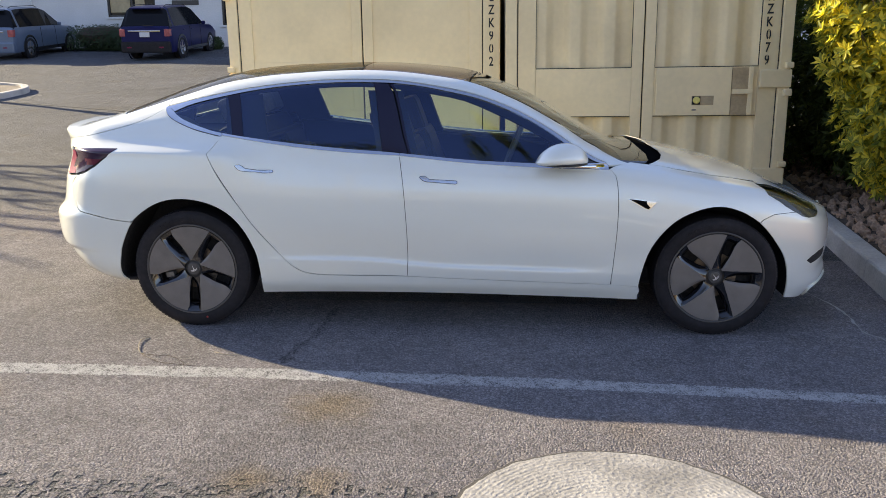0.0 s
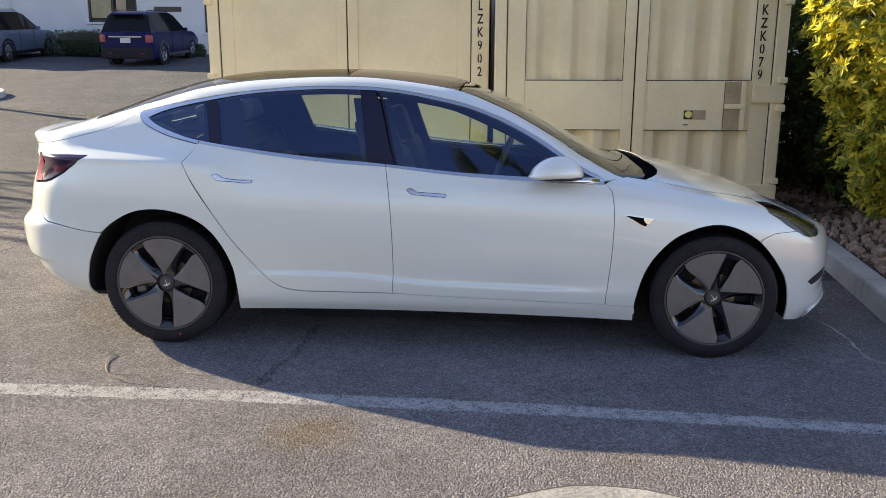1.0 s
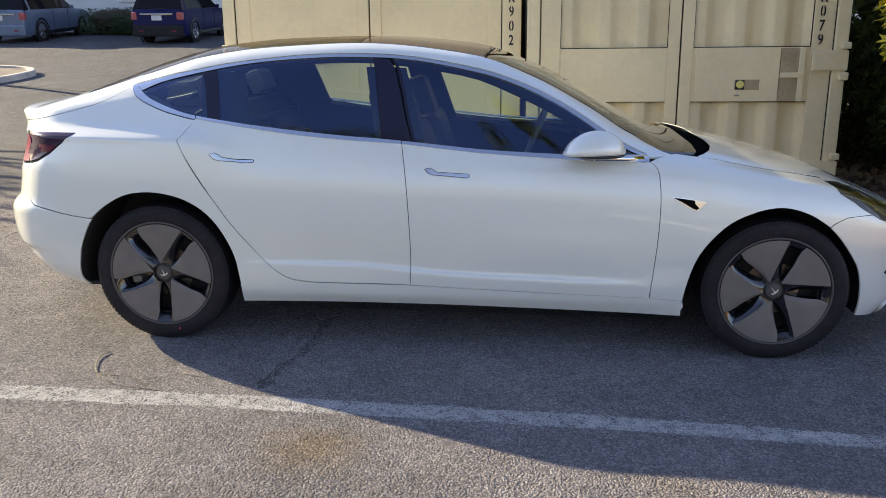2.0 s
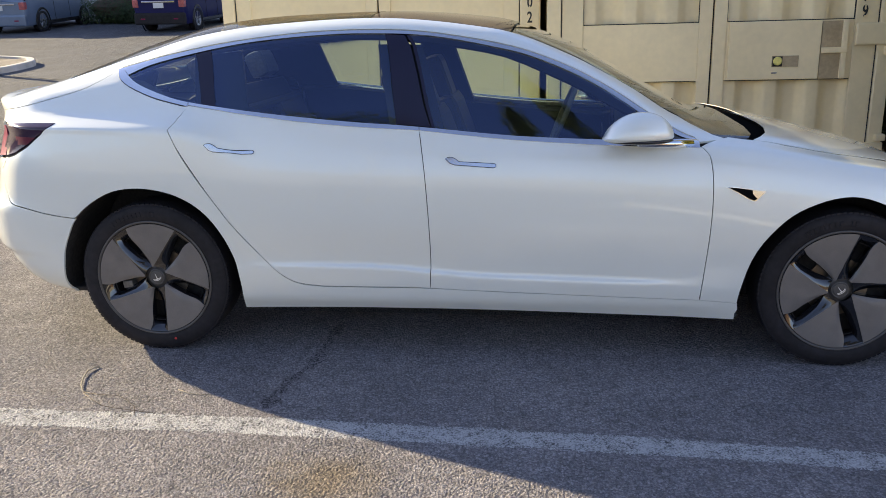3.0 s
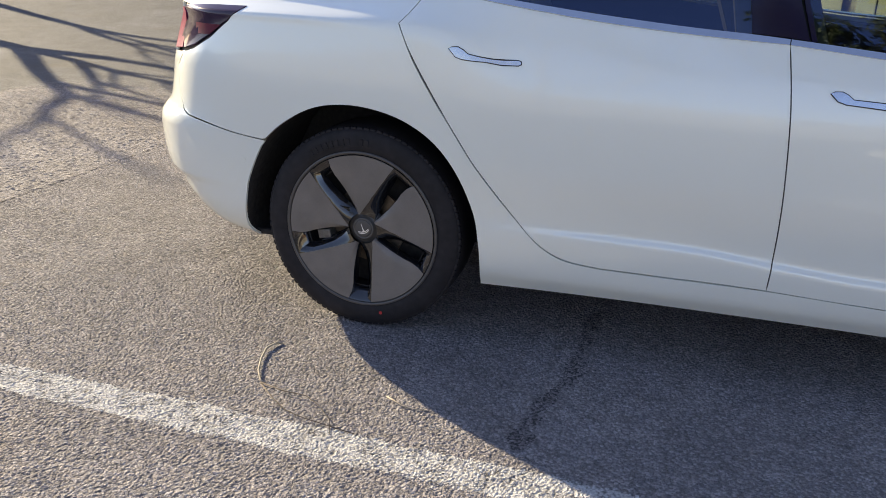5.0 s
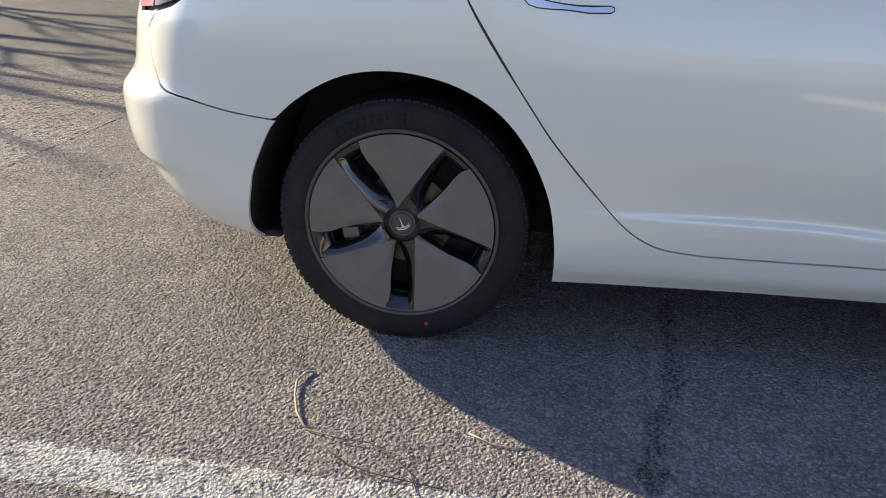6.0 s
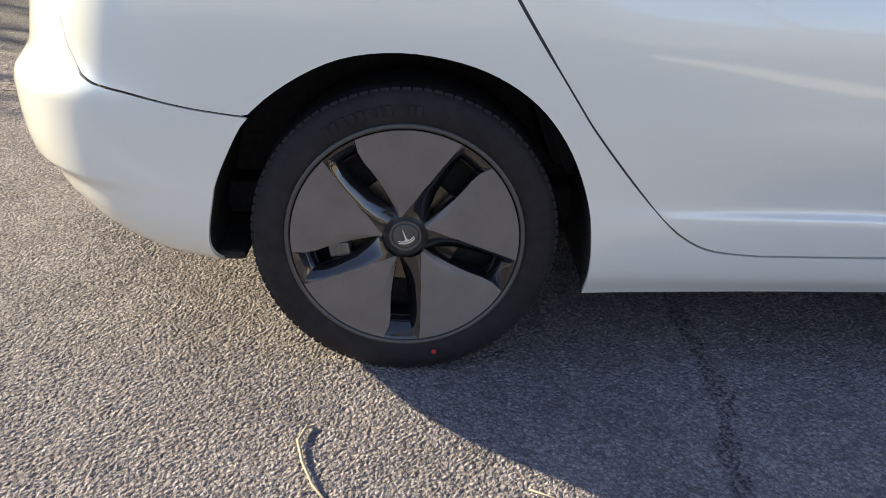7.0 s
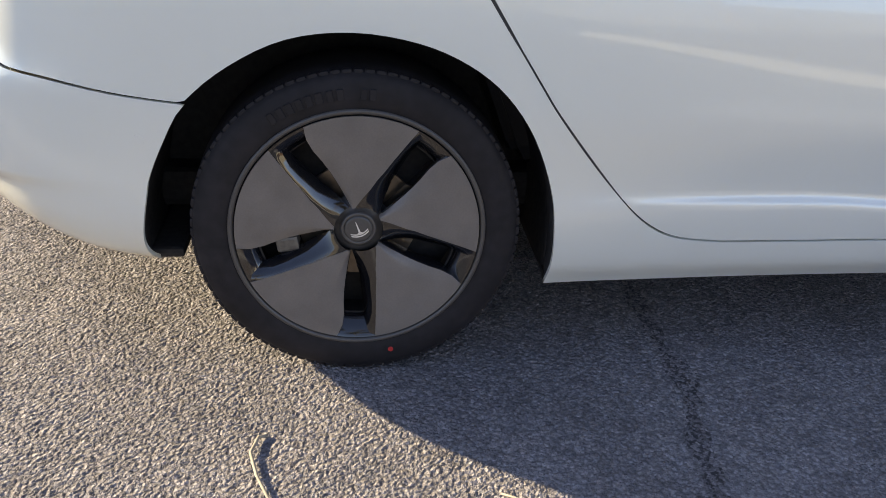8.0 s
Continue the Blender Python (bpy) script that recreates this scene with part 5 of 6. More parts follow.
def kerb_run(start, end):
    bm = bmesh.new()
    prof = [(0, -.02), (.012, .135), (.022, .148), (.035, .152), (.15, .152), (.16, .14), (.16, -.02)]
    rings = []
    for t in (start + .004, end - .004):
        p = KORG + KDIR * t
        rings.append([bm.verts.new(p + KOUT * a + Vector((0, 0, b))) for a, b in prof])
    m = len(prof)
    for i in range(m):
        bm.faces.new((rings[0][i], rings[0][(i + 1) % m], rings[1][(i + 1) % m], rings[1][i]))
    bm.faces.new(rings[0]), bm.faces.new(rings[1][::-1])
    bmesh.ops.recalc_face_normals(bm, faces=bm.faces)
    return bm


kerb = tagged(new("kerb"), "grey cast concrete kerb in front of a rock bed", "kerb", kind="structure")
for a, b in ((-9, -6), (-6, -3), (-3, .45), (.45, 3.4), (3.4, 6.4), (6.4, 12)):
    part("kerbstone", kerb_run(a, b), KERB, kerb)


def bed_z(a):
    """The bed rises away from the kerb, by the distance a behind it."""
    return .10 + .26 * max(0, a) - .03 * max(0, a) ** 2


bm = bmesh.new()
grid = []
for i in range(24):
    t = -9 + i * .9
    row = []
    for a in (.155, .3, .6, 1.0, 1.6, 2.4, 4.0, 8.0):
        p = KORG + KDIR * t + KOUT * a
        row.append(bm.verts.new((p.x, p.y, bed_z(min(a, 3)) + .03 * noise.noise(Vector((p.x * 2, p.y * 2, 0))))))
    grid.append(row)
for a, b in zip(grid, grid[1:]):
    for i in range(7):
        bm.faces.new((a[i], a[i + 1], b[i + 1], b[i]))
bed = tagged(part("planting_bed", bm, SOIL, None, smooth=True), "sloping bed of dark soil under brown rocks", "bed", kind="structure")
rng = random.Random(5)
shapes = []
for k in range(7):
    bm = bmesh.new()
    bmesh.ops.create_icosphere(bm, subdivisions=2, radius=1)
    for v in bm.verts:
        v.co = Vector([math.copysign(min(abs(c), .62), c) for c in v.co])
    off = Vector((rng.uniform(-9, 9), rng.uniform(-9, 9), 0))
    for v in bm.verts:
        d = v.co.normalized()
        v.co = v.co * 1.15 * (.84 + .42 * noise.noise(d * 1.3 + off) + .16 * noise.noise(d * 3.5 + off))
        v.co.z *= .75
    me = bpy.data.meshes.new("rock")
    bm.to_mesh(me)
    bm.free()
    me.materials.append(ROCK)
    shapes.append(me)
count = 0
rest = bmesh.new()
spots = []
for _ in range(9000):
    t, a = rng.uniform(-3.0, 6.0), .19 + 2.6 * rng.random() ** 1.5
    r = rng.uniform(.028, .066)
    p = KORG + KDIR * t + KOUT * a
    if any((p.x - q[0]) ** 2 + (p.y - q[1]) ** 2 < ((r + q[2]) * .72) ** 2 for q in spots):
        continue
    spots.append((p.x, p.y, r, a, t))
near = sorted(spots, key=lambda q: abs(q[4] - 1.2) + .6 * q[3])
for i, (x, y, r, a, t) in enumerate(near):
    m = Matrix.LocRotScale((x, y, bed_z(a) + r * .35), Euler([rng.uniform(0, 6.28) for _ in range(3)]), (r * rng.uniform(.8, 1.25), r, r * rng.uniform(.8, 1.1)))
    if i < 290:
        ob = new("rock", shapes[i % 7])
        ob.parent = bed
        ob.matrix_basis = m
    else:
        base = len(rest.verts)
        tmp = bmesh.new()
        tmp.from_mesh(shapes[i % 7])
        vs = [rest.verts.new(m @ v.co) for v in tmp.verts]
        tmp.verts.index_update()
        for f in tmp.faces:
            rest.faces.new([vs[v.index] for v in f.verts])
        tmp.free()
tagged(part("rocks", rest, ROCK, bed), kind="stuff")


def leaf_mass(blobs, count, leaf, seed, per=10, skirt=.25):
    """Rosettes of narrow leaves over a cluster of rounded masses."""
    rng = random.Random(seed)
    verts, faces = [], []
    total = sum(b[3] * b[4] for b in blobs)
    for cx, cy, cz, rx, ry, rz in blobs:
        for _ in range(int(count * rx * ry / total)):
            d = Vector((rng.gauss(0, 1), rng.gauss(0, 1), rng.gauss(0, 1))).normalized()
            f = 1 - skirt * rng.random() ** 1.6 + .18 * noise.noise(d * 2.6 + Vector((cx, cy, seed)))
            p = Vector((cx + d.x * rx * f, cy + d.y * ry * f, cz + d.z * rz * f))
            axis = (d * .8 + Vector((0, 0, .55)) + Vector((rng.uniform(-.4, .4), rng.uniform(-.4, .4), rng.uniform(-.2, .3)))).normalized()
            u = axis.orthogonal().normalized()
            w = axis.cross(u)
            for k in range(per):
                a = 2 * math.pi * k / per * 1.618 + rng.uniform(-.2, .2)
                out = (u * math.cos(a) + w * math.sin(a))
                lift = rng.uniform(.15, .9)
                way_l = (out + axis * lift).normalized()
                side = way_l.cross(axis).normalized()
                ln = leaf * rng.uniform(.7, 1.15)
                wd = ln * .17
                up_l = side.cross(way_l)
                b = len(verts)
                verts += [p + way_l * ln * .05, p + way_l * ln * .5 + side * wd + up_l * ln * .05, p + way_l * ln - up_l * ln * .06, p + way_l * ln * .5 - side * wd + up_l * ln * .05]
                faces += [(b, b + 1, b + 2), (b, b + 2, b + 3)]
    me = bpy.data.meshes.new("crown")
    me.from_pydata([tuple(v) for v in verts], [], faces)
    return me


def shrub(label, blobs, count, leaf, seed, stems, mat=None, per=10):
    ob = thing("shrub", label, "shrub")
    part("crown", leaf_mass(blobs, count, leaf, seed, per), mat or LEAF, ob)
    rng = random.Random(seed)
    for x, y, z in stems:
        cx, cy, cz, rx, ry, rz = blobs[0]
        for _ in range(5):
            d = Vector((rng.uniform(-.7, .7) * rx, rng.uniform(-.7, .7) * ry, rng.uniform(0, .7) * rz))
            e = Vector((cx, cy, cz)) + d
            part("stem", tube([(x, y, z), Vector((x, y, z)).lerp(e, .5) + Vector((0, 0, .1)), e], .022, 6, .006), BARK, ob, smooth=True)
    return ob


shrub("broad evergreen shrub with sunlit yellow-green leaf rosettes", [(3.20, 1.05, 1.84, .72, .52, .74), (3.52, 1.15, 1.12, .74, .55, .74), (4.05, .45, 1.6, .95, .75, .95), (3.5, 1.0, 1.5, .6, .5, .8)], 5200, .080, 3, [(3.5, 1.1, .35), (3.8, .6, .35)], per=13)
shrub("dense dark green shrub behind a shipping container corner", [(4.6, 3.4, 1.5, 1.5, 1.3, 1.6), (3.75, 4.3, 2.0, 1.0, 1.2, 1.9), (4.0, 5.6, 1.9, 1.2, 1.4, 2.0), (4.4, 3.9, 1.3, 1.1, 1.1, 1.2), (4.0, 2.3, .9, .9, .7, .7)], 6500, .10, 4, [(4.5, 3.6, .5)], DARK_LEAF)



# ---- shipping containers ----
def corrugated(x0, x1, z0, z1, pitch=.290, depth=.058, back=.0):
    """A pressed steel sheet with upright ribs."""
    bm = bmesh.new()
    xs, ys, x = [], [], x0
    while x < x1 - 1e-6:
        for dx, y in ((0, 0), (.05, 0), (.26, 0), (.31, .08), (.35, .35), (.45, .75), (.5, .95), (.56, 1), (.76, 1), (.81, .92), (.86, .65), (.95, .2)):
            if x + dx * pitch < x1:
                xs.append(x + dx * pitch), ys.append(back + depth * y)
        x += pitch
    xs.append(x1), ys.append(back)
    lo = [bm.verts.new((a, b, z0)) for a, b in zip(xs, ys)]
    hi = [bm.verts.new((a, b, z1)) for a, b in zip(xs, ys)]
    for i in range(len(xs) - 1):
        bm.faces.new((lo[i], lo[i + 1], hi[i + 1], hi[i]))
    return bm


def container(label, at, width, ribs, mid, post, stile):
    """A container seen on its doors: frame, two doors with recessed sheets, hinges and lock plate."""
    ob = thing("shipping_container", label, "container", "containers side by side", at=at)
    h, depth = 2.59, 6.06
    bm = bmesh.new()
    box(bm, 0, .06, .12, .03, depth, h - .05)
    box(bm, width - .03, .06, .12, width, depth, h - .05)
    box(bm, 0, .06, h - .05, width, depth, h)
    box(bm, 0, depth - .03, .1, width, depth, h)
    box(bm, 0, .06, .0, width, depth, .14)
    part("shell", bm, TAN, ob)
    for x0, x1 in ((0, .10), (width - post, width)):
        part("corner_post", block(x0, -.012, 0, x1, .10, h, .012), TAN, ob)
    part("door_header", block(.10, 0, h - .13, width - post, .08, h, .008), TAN, ob)
    part("door_sill", block(.10, 0, 0, width - post, .08, .15, .008), TAN, ob)
    for k, (x0, x1) in enumerate(((.105, mid - .006), (mid + .006, width - post - .005))):
        z0, z1 = .155, h - .135
        # stiles and rails round the sheets
        in0, in1 = x0 + (stile if k == 0 else .09), x1 - (stile if k == 1 else .09)
        door = part("door", block(x0, .004, z0, in0, .055, z1, .007), TAN, ob)
        part("stile", block(in1, .004, z0, x1, .055, z1, .007), TAN, door)
        part("rail", block(in0, .008, z0, in1, .052, z0 + .10, .005), TAN, door)
        part("rail", block(in0, .008, z1 - .10, in1, .052, z1, .005), TAN, door)
        if ribs:
            part("plate", block(in0, .009, .945, in1, .05, 1.355, .004), TAN, door)
            part("pressed_sheet", corrugated(in0 + .001, in1 - .001, 1.355, z1 - .10, back=.026), TAN, door, smooth=True)
            # thin dark lines along the edges of the upper sheet and plate
            part("sheet_line", block(in0 + .002, .0085, 1.352, in1 - .002, .030, 1.3585), LINER, door, "dark line under the pressed sheet")
            part("sheet_line", block(in0 + .002, .0085, .942, in1 - .002, .030, .9475), LINER, door)
            for x in (in0, in1 - .003):
                part("sheet_line", block(x, .010, 1.36, x + .003, .030, z1 - .10), LINER, door)
            part("pressed_sheet", corrugated(in0 + .001, in1 - .001, z0 + .10, .945, back=.026), TAN, door, smooth=True)
        else:
            part("flat_sheet", block(in0, .020, 1.42 - .02 * k, in1, .05, z1 - .10), TAN, door)
            part("plate", block(in0, .010, z0 + .10, in1, .05, 1.42 - .02 * k, .004), TAN, door)
    part("door_gap", block(mid - .007, .03, .15, mid + .007, .06, h - .13), LINER, ob, "dark gap between the doors")
    for x, s in ((0, 1), (width, -1)):
        for z in ((.42, 2.3) if (x > 0) != ribs else (.42, 1.25, 2.1)):
            lo, hi = sorted((x - s * .008, x + s * .255))
            hin = part("hinge", block(lo, -.030, z - .075, hi, .004, z + .075, .012), TAN, ob)
            lo, hi = sorted((x - s * .012, x + s * .055))
            part("hinge_knuckle", block(lo, -.055, z + .085, hi, .004, z + .135, .012), TAN, hin)
            part("hinge_knuckle", block(lo, -.055, z - .145, hi, .004, z - .085, .012), TAN, hin)
        part("door_seam", block(x + s * ((post if x else .10) + .003), -.0005, .15, x + s * ((post if x else .10) + .008), .02, h - .13), LINER, ob)
    return ob


right = container("tan steel shipping container with corrugated door sheets and stencilled numbers", pose(.300, 2.0, .005, 0, -.5, 0), 2.388, True, 1.170, .10, .155)
left = container("tan steel shipping container with flat door sheets and stencilled numbers", pose(-2.19, 2.16, .005, 0, -.3, 0), 2.438, False, 1.217, .150, .12)
# lock plate of the right container
box_at = lambda x0, z0, x1, z1, y0, y1, **k: block(x0 - .032, y0, z0, x1 - .032, y1, z1, **k)
lock = part("lock_box", box_at(1.316, .948, 1.942, 1.352, -.010, .009, bevel=.006), TAN, right, "flat lock cover plate")
# slot and hole are flat plates; their dark colour stands for shade
part("lock_slot", box_at(1.618, 1.036, 1.800, 1.113, -.0135, -.0095), TAN_SHADE, lock, "slot with its shade put into the colour")
part("slot_hole", box_at(1.622, 1.040, 1.690, 1.109, -.0150, -.0130), LINER, lock)
pad = lathe([(0, -.012), (.024, -.012), (.030, -.006), (.030, .004)], 24)
part("padlock", pad, BRASS, lock, "round yellow padlock").matrix_basis = pose(1.625, -.016, 1.077)
part("key_bolt", lathe([(0, -.012), (.008, -.012), (.012, 0)], 10), METAL, lock).matrix_basis = pose(1.608, -.012, .995) @ Matrix.Diagonal((1.8, 1, .6, 1))
rec = part("recess", box_at(1.946, .95, 2.085, 1.345, -.004, .0095), TAN_SHADE, right, "recess beside the lock plate with painted shade")
part("recess_bar", box_at(1.946, 1.125, 2.120, 1.165, -.028, -.004, bevel=.006), TAN, rec)
part("recess_stile", box_at(2.080, .948, 2.118, 1.352, -.024, .009, bevel=.006), TAN, rec)
for i, ch in enumerate("KZK079"):
    writing(ch, .110, right, pose(2.186, -.0015 - .0005, 1.915 - .103 * i, 90, 0, 0) @ Matrix.Diagonal((.72, 1, 1, 1)), "stencil_letter")
part("stencil_bar", block(2.164, -.002, 2.0, 2.21, .003, 2.06), INK, right)
for i, ch in enumerate("LZK902"):
    writing(ch, .110, left, pose(2.36, -.0135, 1.951 - .109 * i, 90, 0, 0) @ Matrix.Diagonal((.72, 1, 1, 1)), "stencil_letter")
# the bridges of the stencil across the round figures
for box_ob, x, y, z, step, word in ((right, 2.186, -.002, 1.915, .103, "KZK079"), (left, 2.36, -.0135, 1.951, .109, "LZK902")):
    for i, ch in enumerate(word):
        if ch in "09":
            for up_z in (.034, -.034):
                part("stencil_bridge", block(x - .0045, y - .0022, z - step * i + up_z - .009, x + .0035, y - .0005, z - step * i + up_z + .009), TAN, box_ob)

# ---- far side of the lot ----
STUCCO = material("pale_stucco", (0.62, 0.62, 0.62), 0.9, grain=0.05, size=20, stain=0.08, stain_size=.7, bump=0.004)
WINDOW = material("window_pane", (0.008, 0.009, 0.012), 0.05, spec=0.18, grain=0.1, size=2)
BLIND = material("tan_blind", (0.42, 0.33, 0.2), 0.7, grain=0.1, size=10, stain=0.15, stain_size=2)
FRAME = material("dark_frame", (0.05, 0.045, 0.04), 0.5, grain=0.1, size=20)
HEDGE = material("hedge_green", (0.028, 0.058, 0.018), 0.6, grain=0.2, size=12, island=0.4)
GRAVEL = material("tan_gravel", (0.19, 0.16, 0.135), 0.95, grain=0.4, size=22, stain=0.2, stain_size=2, bump=0.02)

WY = 26.2
WZ = ground_z(WY)
building = thing("building", "pale stucco building with dark-framed windows", "building")
bm = bmesh.new()
# wall with openings, built of blocks round them
opens = [(-15.27, -13.34, WZ + 1.15, WZ + 2.9), (-10.72, -9.3, WZ + .8, WZ + 2.9)]
xs = sorted({-45, 25, *[o[0] for o in opens], *[o[1] for o in opens]})
for a, b in zip(xs, xs[1:]):
    o = [q for q in opens if q[0] <= a and b <= q[1]]
    if o:
        box(bm, a, WY, WZ - 1, b, WY + .3, o[0][2])
        box(bm, a, WY, o[0][3], b, WY + .3, WZ + 5.3)
    else:
        box(bm, a, WY, WZ - 1, b, WY + .3, WZ + 5.3)
bmesh.ops.remove_doubles(bm, verts=bm.verts, dist=1e-4)
part("wall", bm, STUCCO, building)
part("roof", block(-45, WY, WZ + 5.2, 25, WY + 14, WZ + 5.45), STUCCO, building)
part("back_wall", block(-45, WY + 13.7, WZ - 1, 25, WY + 14, WZ + 5.2), STUCCO, building)
part("parapet", block(-45.1, WY - .08, WZ + 5.25, 25.1, WY + .35, WZ + 5.5, .02), STUCCO, building)
for o in opens:
    win = part("window", block(o[0], WY + .12, o[2], o[1], WY + .14, o[3]), WINDOW, building, "dark reflecting window")
    for f in (0, .5, 1):
        x = o[0] + (o[1] - o[0] - .07) * f
        part("mullion", block(x, WY + .05, o[2], x + .07, WY + .16, o[3], .008), FRAME, win)
    for z in (o[2], o[3] - .07):
        part("frame_bar", block(o[0], WY + .05, z, o[1], WY + .16, z + .07, .008), FRAME, win)
    part("sill", block(o[0] - .08, WY - .06, o[2] - .08, o[1] + .08, WY + .1, o[2], .01), STUCCO, win)
for x0, x1 in ((-15.18, -14.38), (-14.18, -13.8)):
    part("blind", block(x0, WY + .095, WZ + 1.32, x1, WY + .11, WZ + 2.82, .004), BLIND, building, "tan blind in the window")
vent = part("vent", block(-11.70, WY - .03, WZ + .20, -11.25, WY, WZ + .86, .01), FRAME, building, "slatted wall vent")
for i in range(8):
    part("slat", block(-11.68, WY - .045, WZ + .24 + .075 * i, -11.27, WY - .02, WZ + .29 + .075 * i), STUCCO, vent)
part("wall_sign", block(-12.66, WY - .03, WZ + 1.56, -11.6, WY - .004, WZ + 1.74, .01), FRAME, building, "small grey wall sign")
part("pipe", tube([(-18.3, WY - .06, WZ - .2), (-18.3, WY - .06, WZ + 5.2)], .035, 10), STUCCO, building)

hedge = thing("hedge", "clipped dark green hedge in front of the building", "hedge")
part("crown", leaf_mass([(-15.75, 24.9, WZ + .30, .75, .7, .50), (-15.05, 24.9, WZ + .30, .75, .7, .50), (-14.45, 24.7, WZ + .33, .85, .7, .50), (-14.0, 24.4, WZ + .22, .5, .5, .40)], 5200, .055, 8, 7, .35), HEDGE, hedge)
part("core", lathe([(.02, -.3), (.55, -.2), (.72, .1), (.5, .35), (.02, .42)], 20, "z"), SOIL, hedge).matrix_basis = pose(-14.75, 24.8, WZ + .34) @ Matrix.Diagonal((1.6, .8, 1, 1))
small = thing("hedge", "small round green shrub by the wall", "hedge")
part("crown", leaf_mass([(-10.55, 24.9, WZ + .10, .26, .26, .26)], 700, .05, 9, 7, .4), HEDGE, small)

STRAW = leafy("straw_leaf", (0.20, 0.19, 0.05), (0.42, 0.38, 0.12))
# kerbed island with a tree trunk
island = thing("kerbed_island", "kerbed gravel island in the car park", "island", kind="structure")
edge = smooth([(-12.1, 7.2), (-11.25, 9.6), (-10.79, 11.4), (-10.66, 12.3), (-10.76, 13.0), (-11.3, 13.6), (-12.5, 14.0), (-14.5, 14.5), (-18, 15.2)], 6)
bm = bmesh.new()
rows = []
for i, (x, y) in enumerate(edge):
    a, b = edge[max(i - 1, 0)], edge[min(i + 1, len(edge) - 1)]
    d = Vector((b[0] - a[0], b[1] - a[1], 0)).normalized()
    inn = Vector((-d.y, d.x, 0))
    g = ground_z(y)
    rows.append([bm.verts.new(Vector((x, y, g)) + inn * o + Vector((0, 0, z))) for o, z in ((0, -.05), (.015, .11), (.03, .125), (.15, .125), (.165, .115), (.17, .04))])
for a, b in zip(rows, rows[1:]):
    for i in range(5):
        bm.faces.new((a[i], b[i], b[i + 1], a[i + 1]))
bmesh.ops.recalc_face_normals(bm, faces=bm.faces)
part("kerb", bm, KERB, island)
bm = bmesh.new()
inner = [bm.verts.new((x + (-13.5 - x) * .06, y + (11.5 - y) * .02, ground_z(y) + .08)) for x, y in edge]
far_e = [bm.verts.new((-20, 15.4, ground_z(15.4) + .08)), bm.verts.new((-20, 7, ground_z(7) + .08))]
bm.faces.new(inner + far_e)
part("gravel", bm, GRAVEL, island)

shrub("yellow-green tufted shrub on a gravel island", [(-13.5, 11.9, ground_z(11.9) + .42, .8, .6, .55)], 900, .11, 11, [(-13.5, 11.9, ground_z(11.9))], STRAW)


def bare_tree(label, base, height, spread, seed, trunk=.10, leaf_count=0, leaf_mat=None, leaf=.09):
    """A tapered trunk with forking bare limbs, and leaves at their ends where wanted."""
    rng = random.Random(seed)
    ob = thing("tree", label, "tree")
    tips = []

    def grow_limb(p, d, length, r, depth):
        pts = [p]
        q, w = p.copy(), d.copy()
        for _ in range(4):
            w = (w + Vector((rng.uniform(-.22, .22), rng.uniform(-.22, .22), rng.uniform(-.05, .16)))).normalized()
            q = q + w * length / 4
            pts.append(q.copy())
        part("trunk" if depth == 0 else "limb", tube(pts, r, 8 if depth < 2 else 5, r * .62), BARK, ob, smooth=True)
        tips.append((q.copy(), depth))
        if depth < 4:
            for k in range(3 if depth < 3 else 2):
                a = 2 * math.pi * (k / 3 + rng.uniform(-.12, .12))
                side = Vector((math.cos(a), math.sin(a), 0))
                grow_limb(q if k else pts[-2], (w * .75 + side * spread + Vector((0, 0, .22))).normalized(), length * rng.uniform(.55, .72), r * .55, depth + 1)

    grow_limb(Vector(base), Vector((0, 0, 1)), height * .38, trunk, 0)
    if leaf_count:
        blobs = [(q.x, q.y, q.z, .45, .45, .38) for q, d in tips if d >= 3]
        part("crown", leaf_mass(blobs, leaf_count, leaf, seed, 6, .9), leaf_mat or LEAF, ob)
    return ob


bare_tree("slender bare tree on a gravel island", (-12.55, 12.3, ground_z(12.3) + .08), 4.4, .2, 21, .10)
bare_tree("leafless tree whose branches shade the asphalt", (-14.2, 8.6, ground_z(8.6) + .08), 6.0, .7, 12, .11)
bare_tree("leafless tree whose branches shade the asphalt", (-13.2, 6.5, ground_z(6.5)), 5.5, .85, 14, .19)
YELLOW = material("pale_leaf", (0.15, 0.145, 0.035), 0.5, grain=0.1, size=30, island=0.35)
bare_tree("airy green tree across the lane from the car", (4.1, -9.6, 0), 11.0, .62, 31, .16, 9000, YELLOW, .13)
bare_tree("airy green tree across the lane from the car", (-2.6, -11.5, 0), 9.0, .62, 33, .13, 2400, YELLOW)


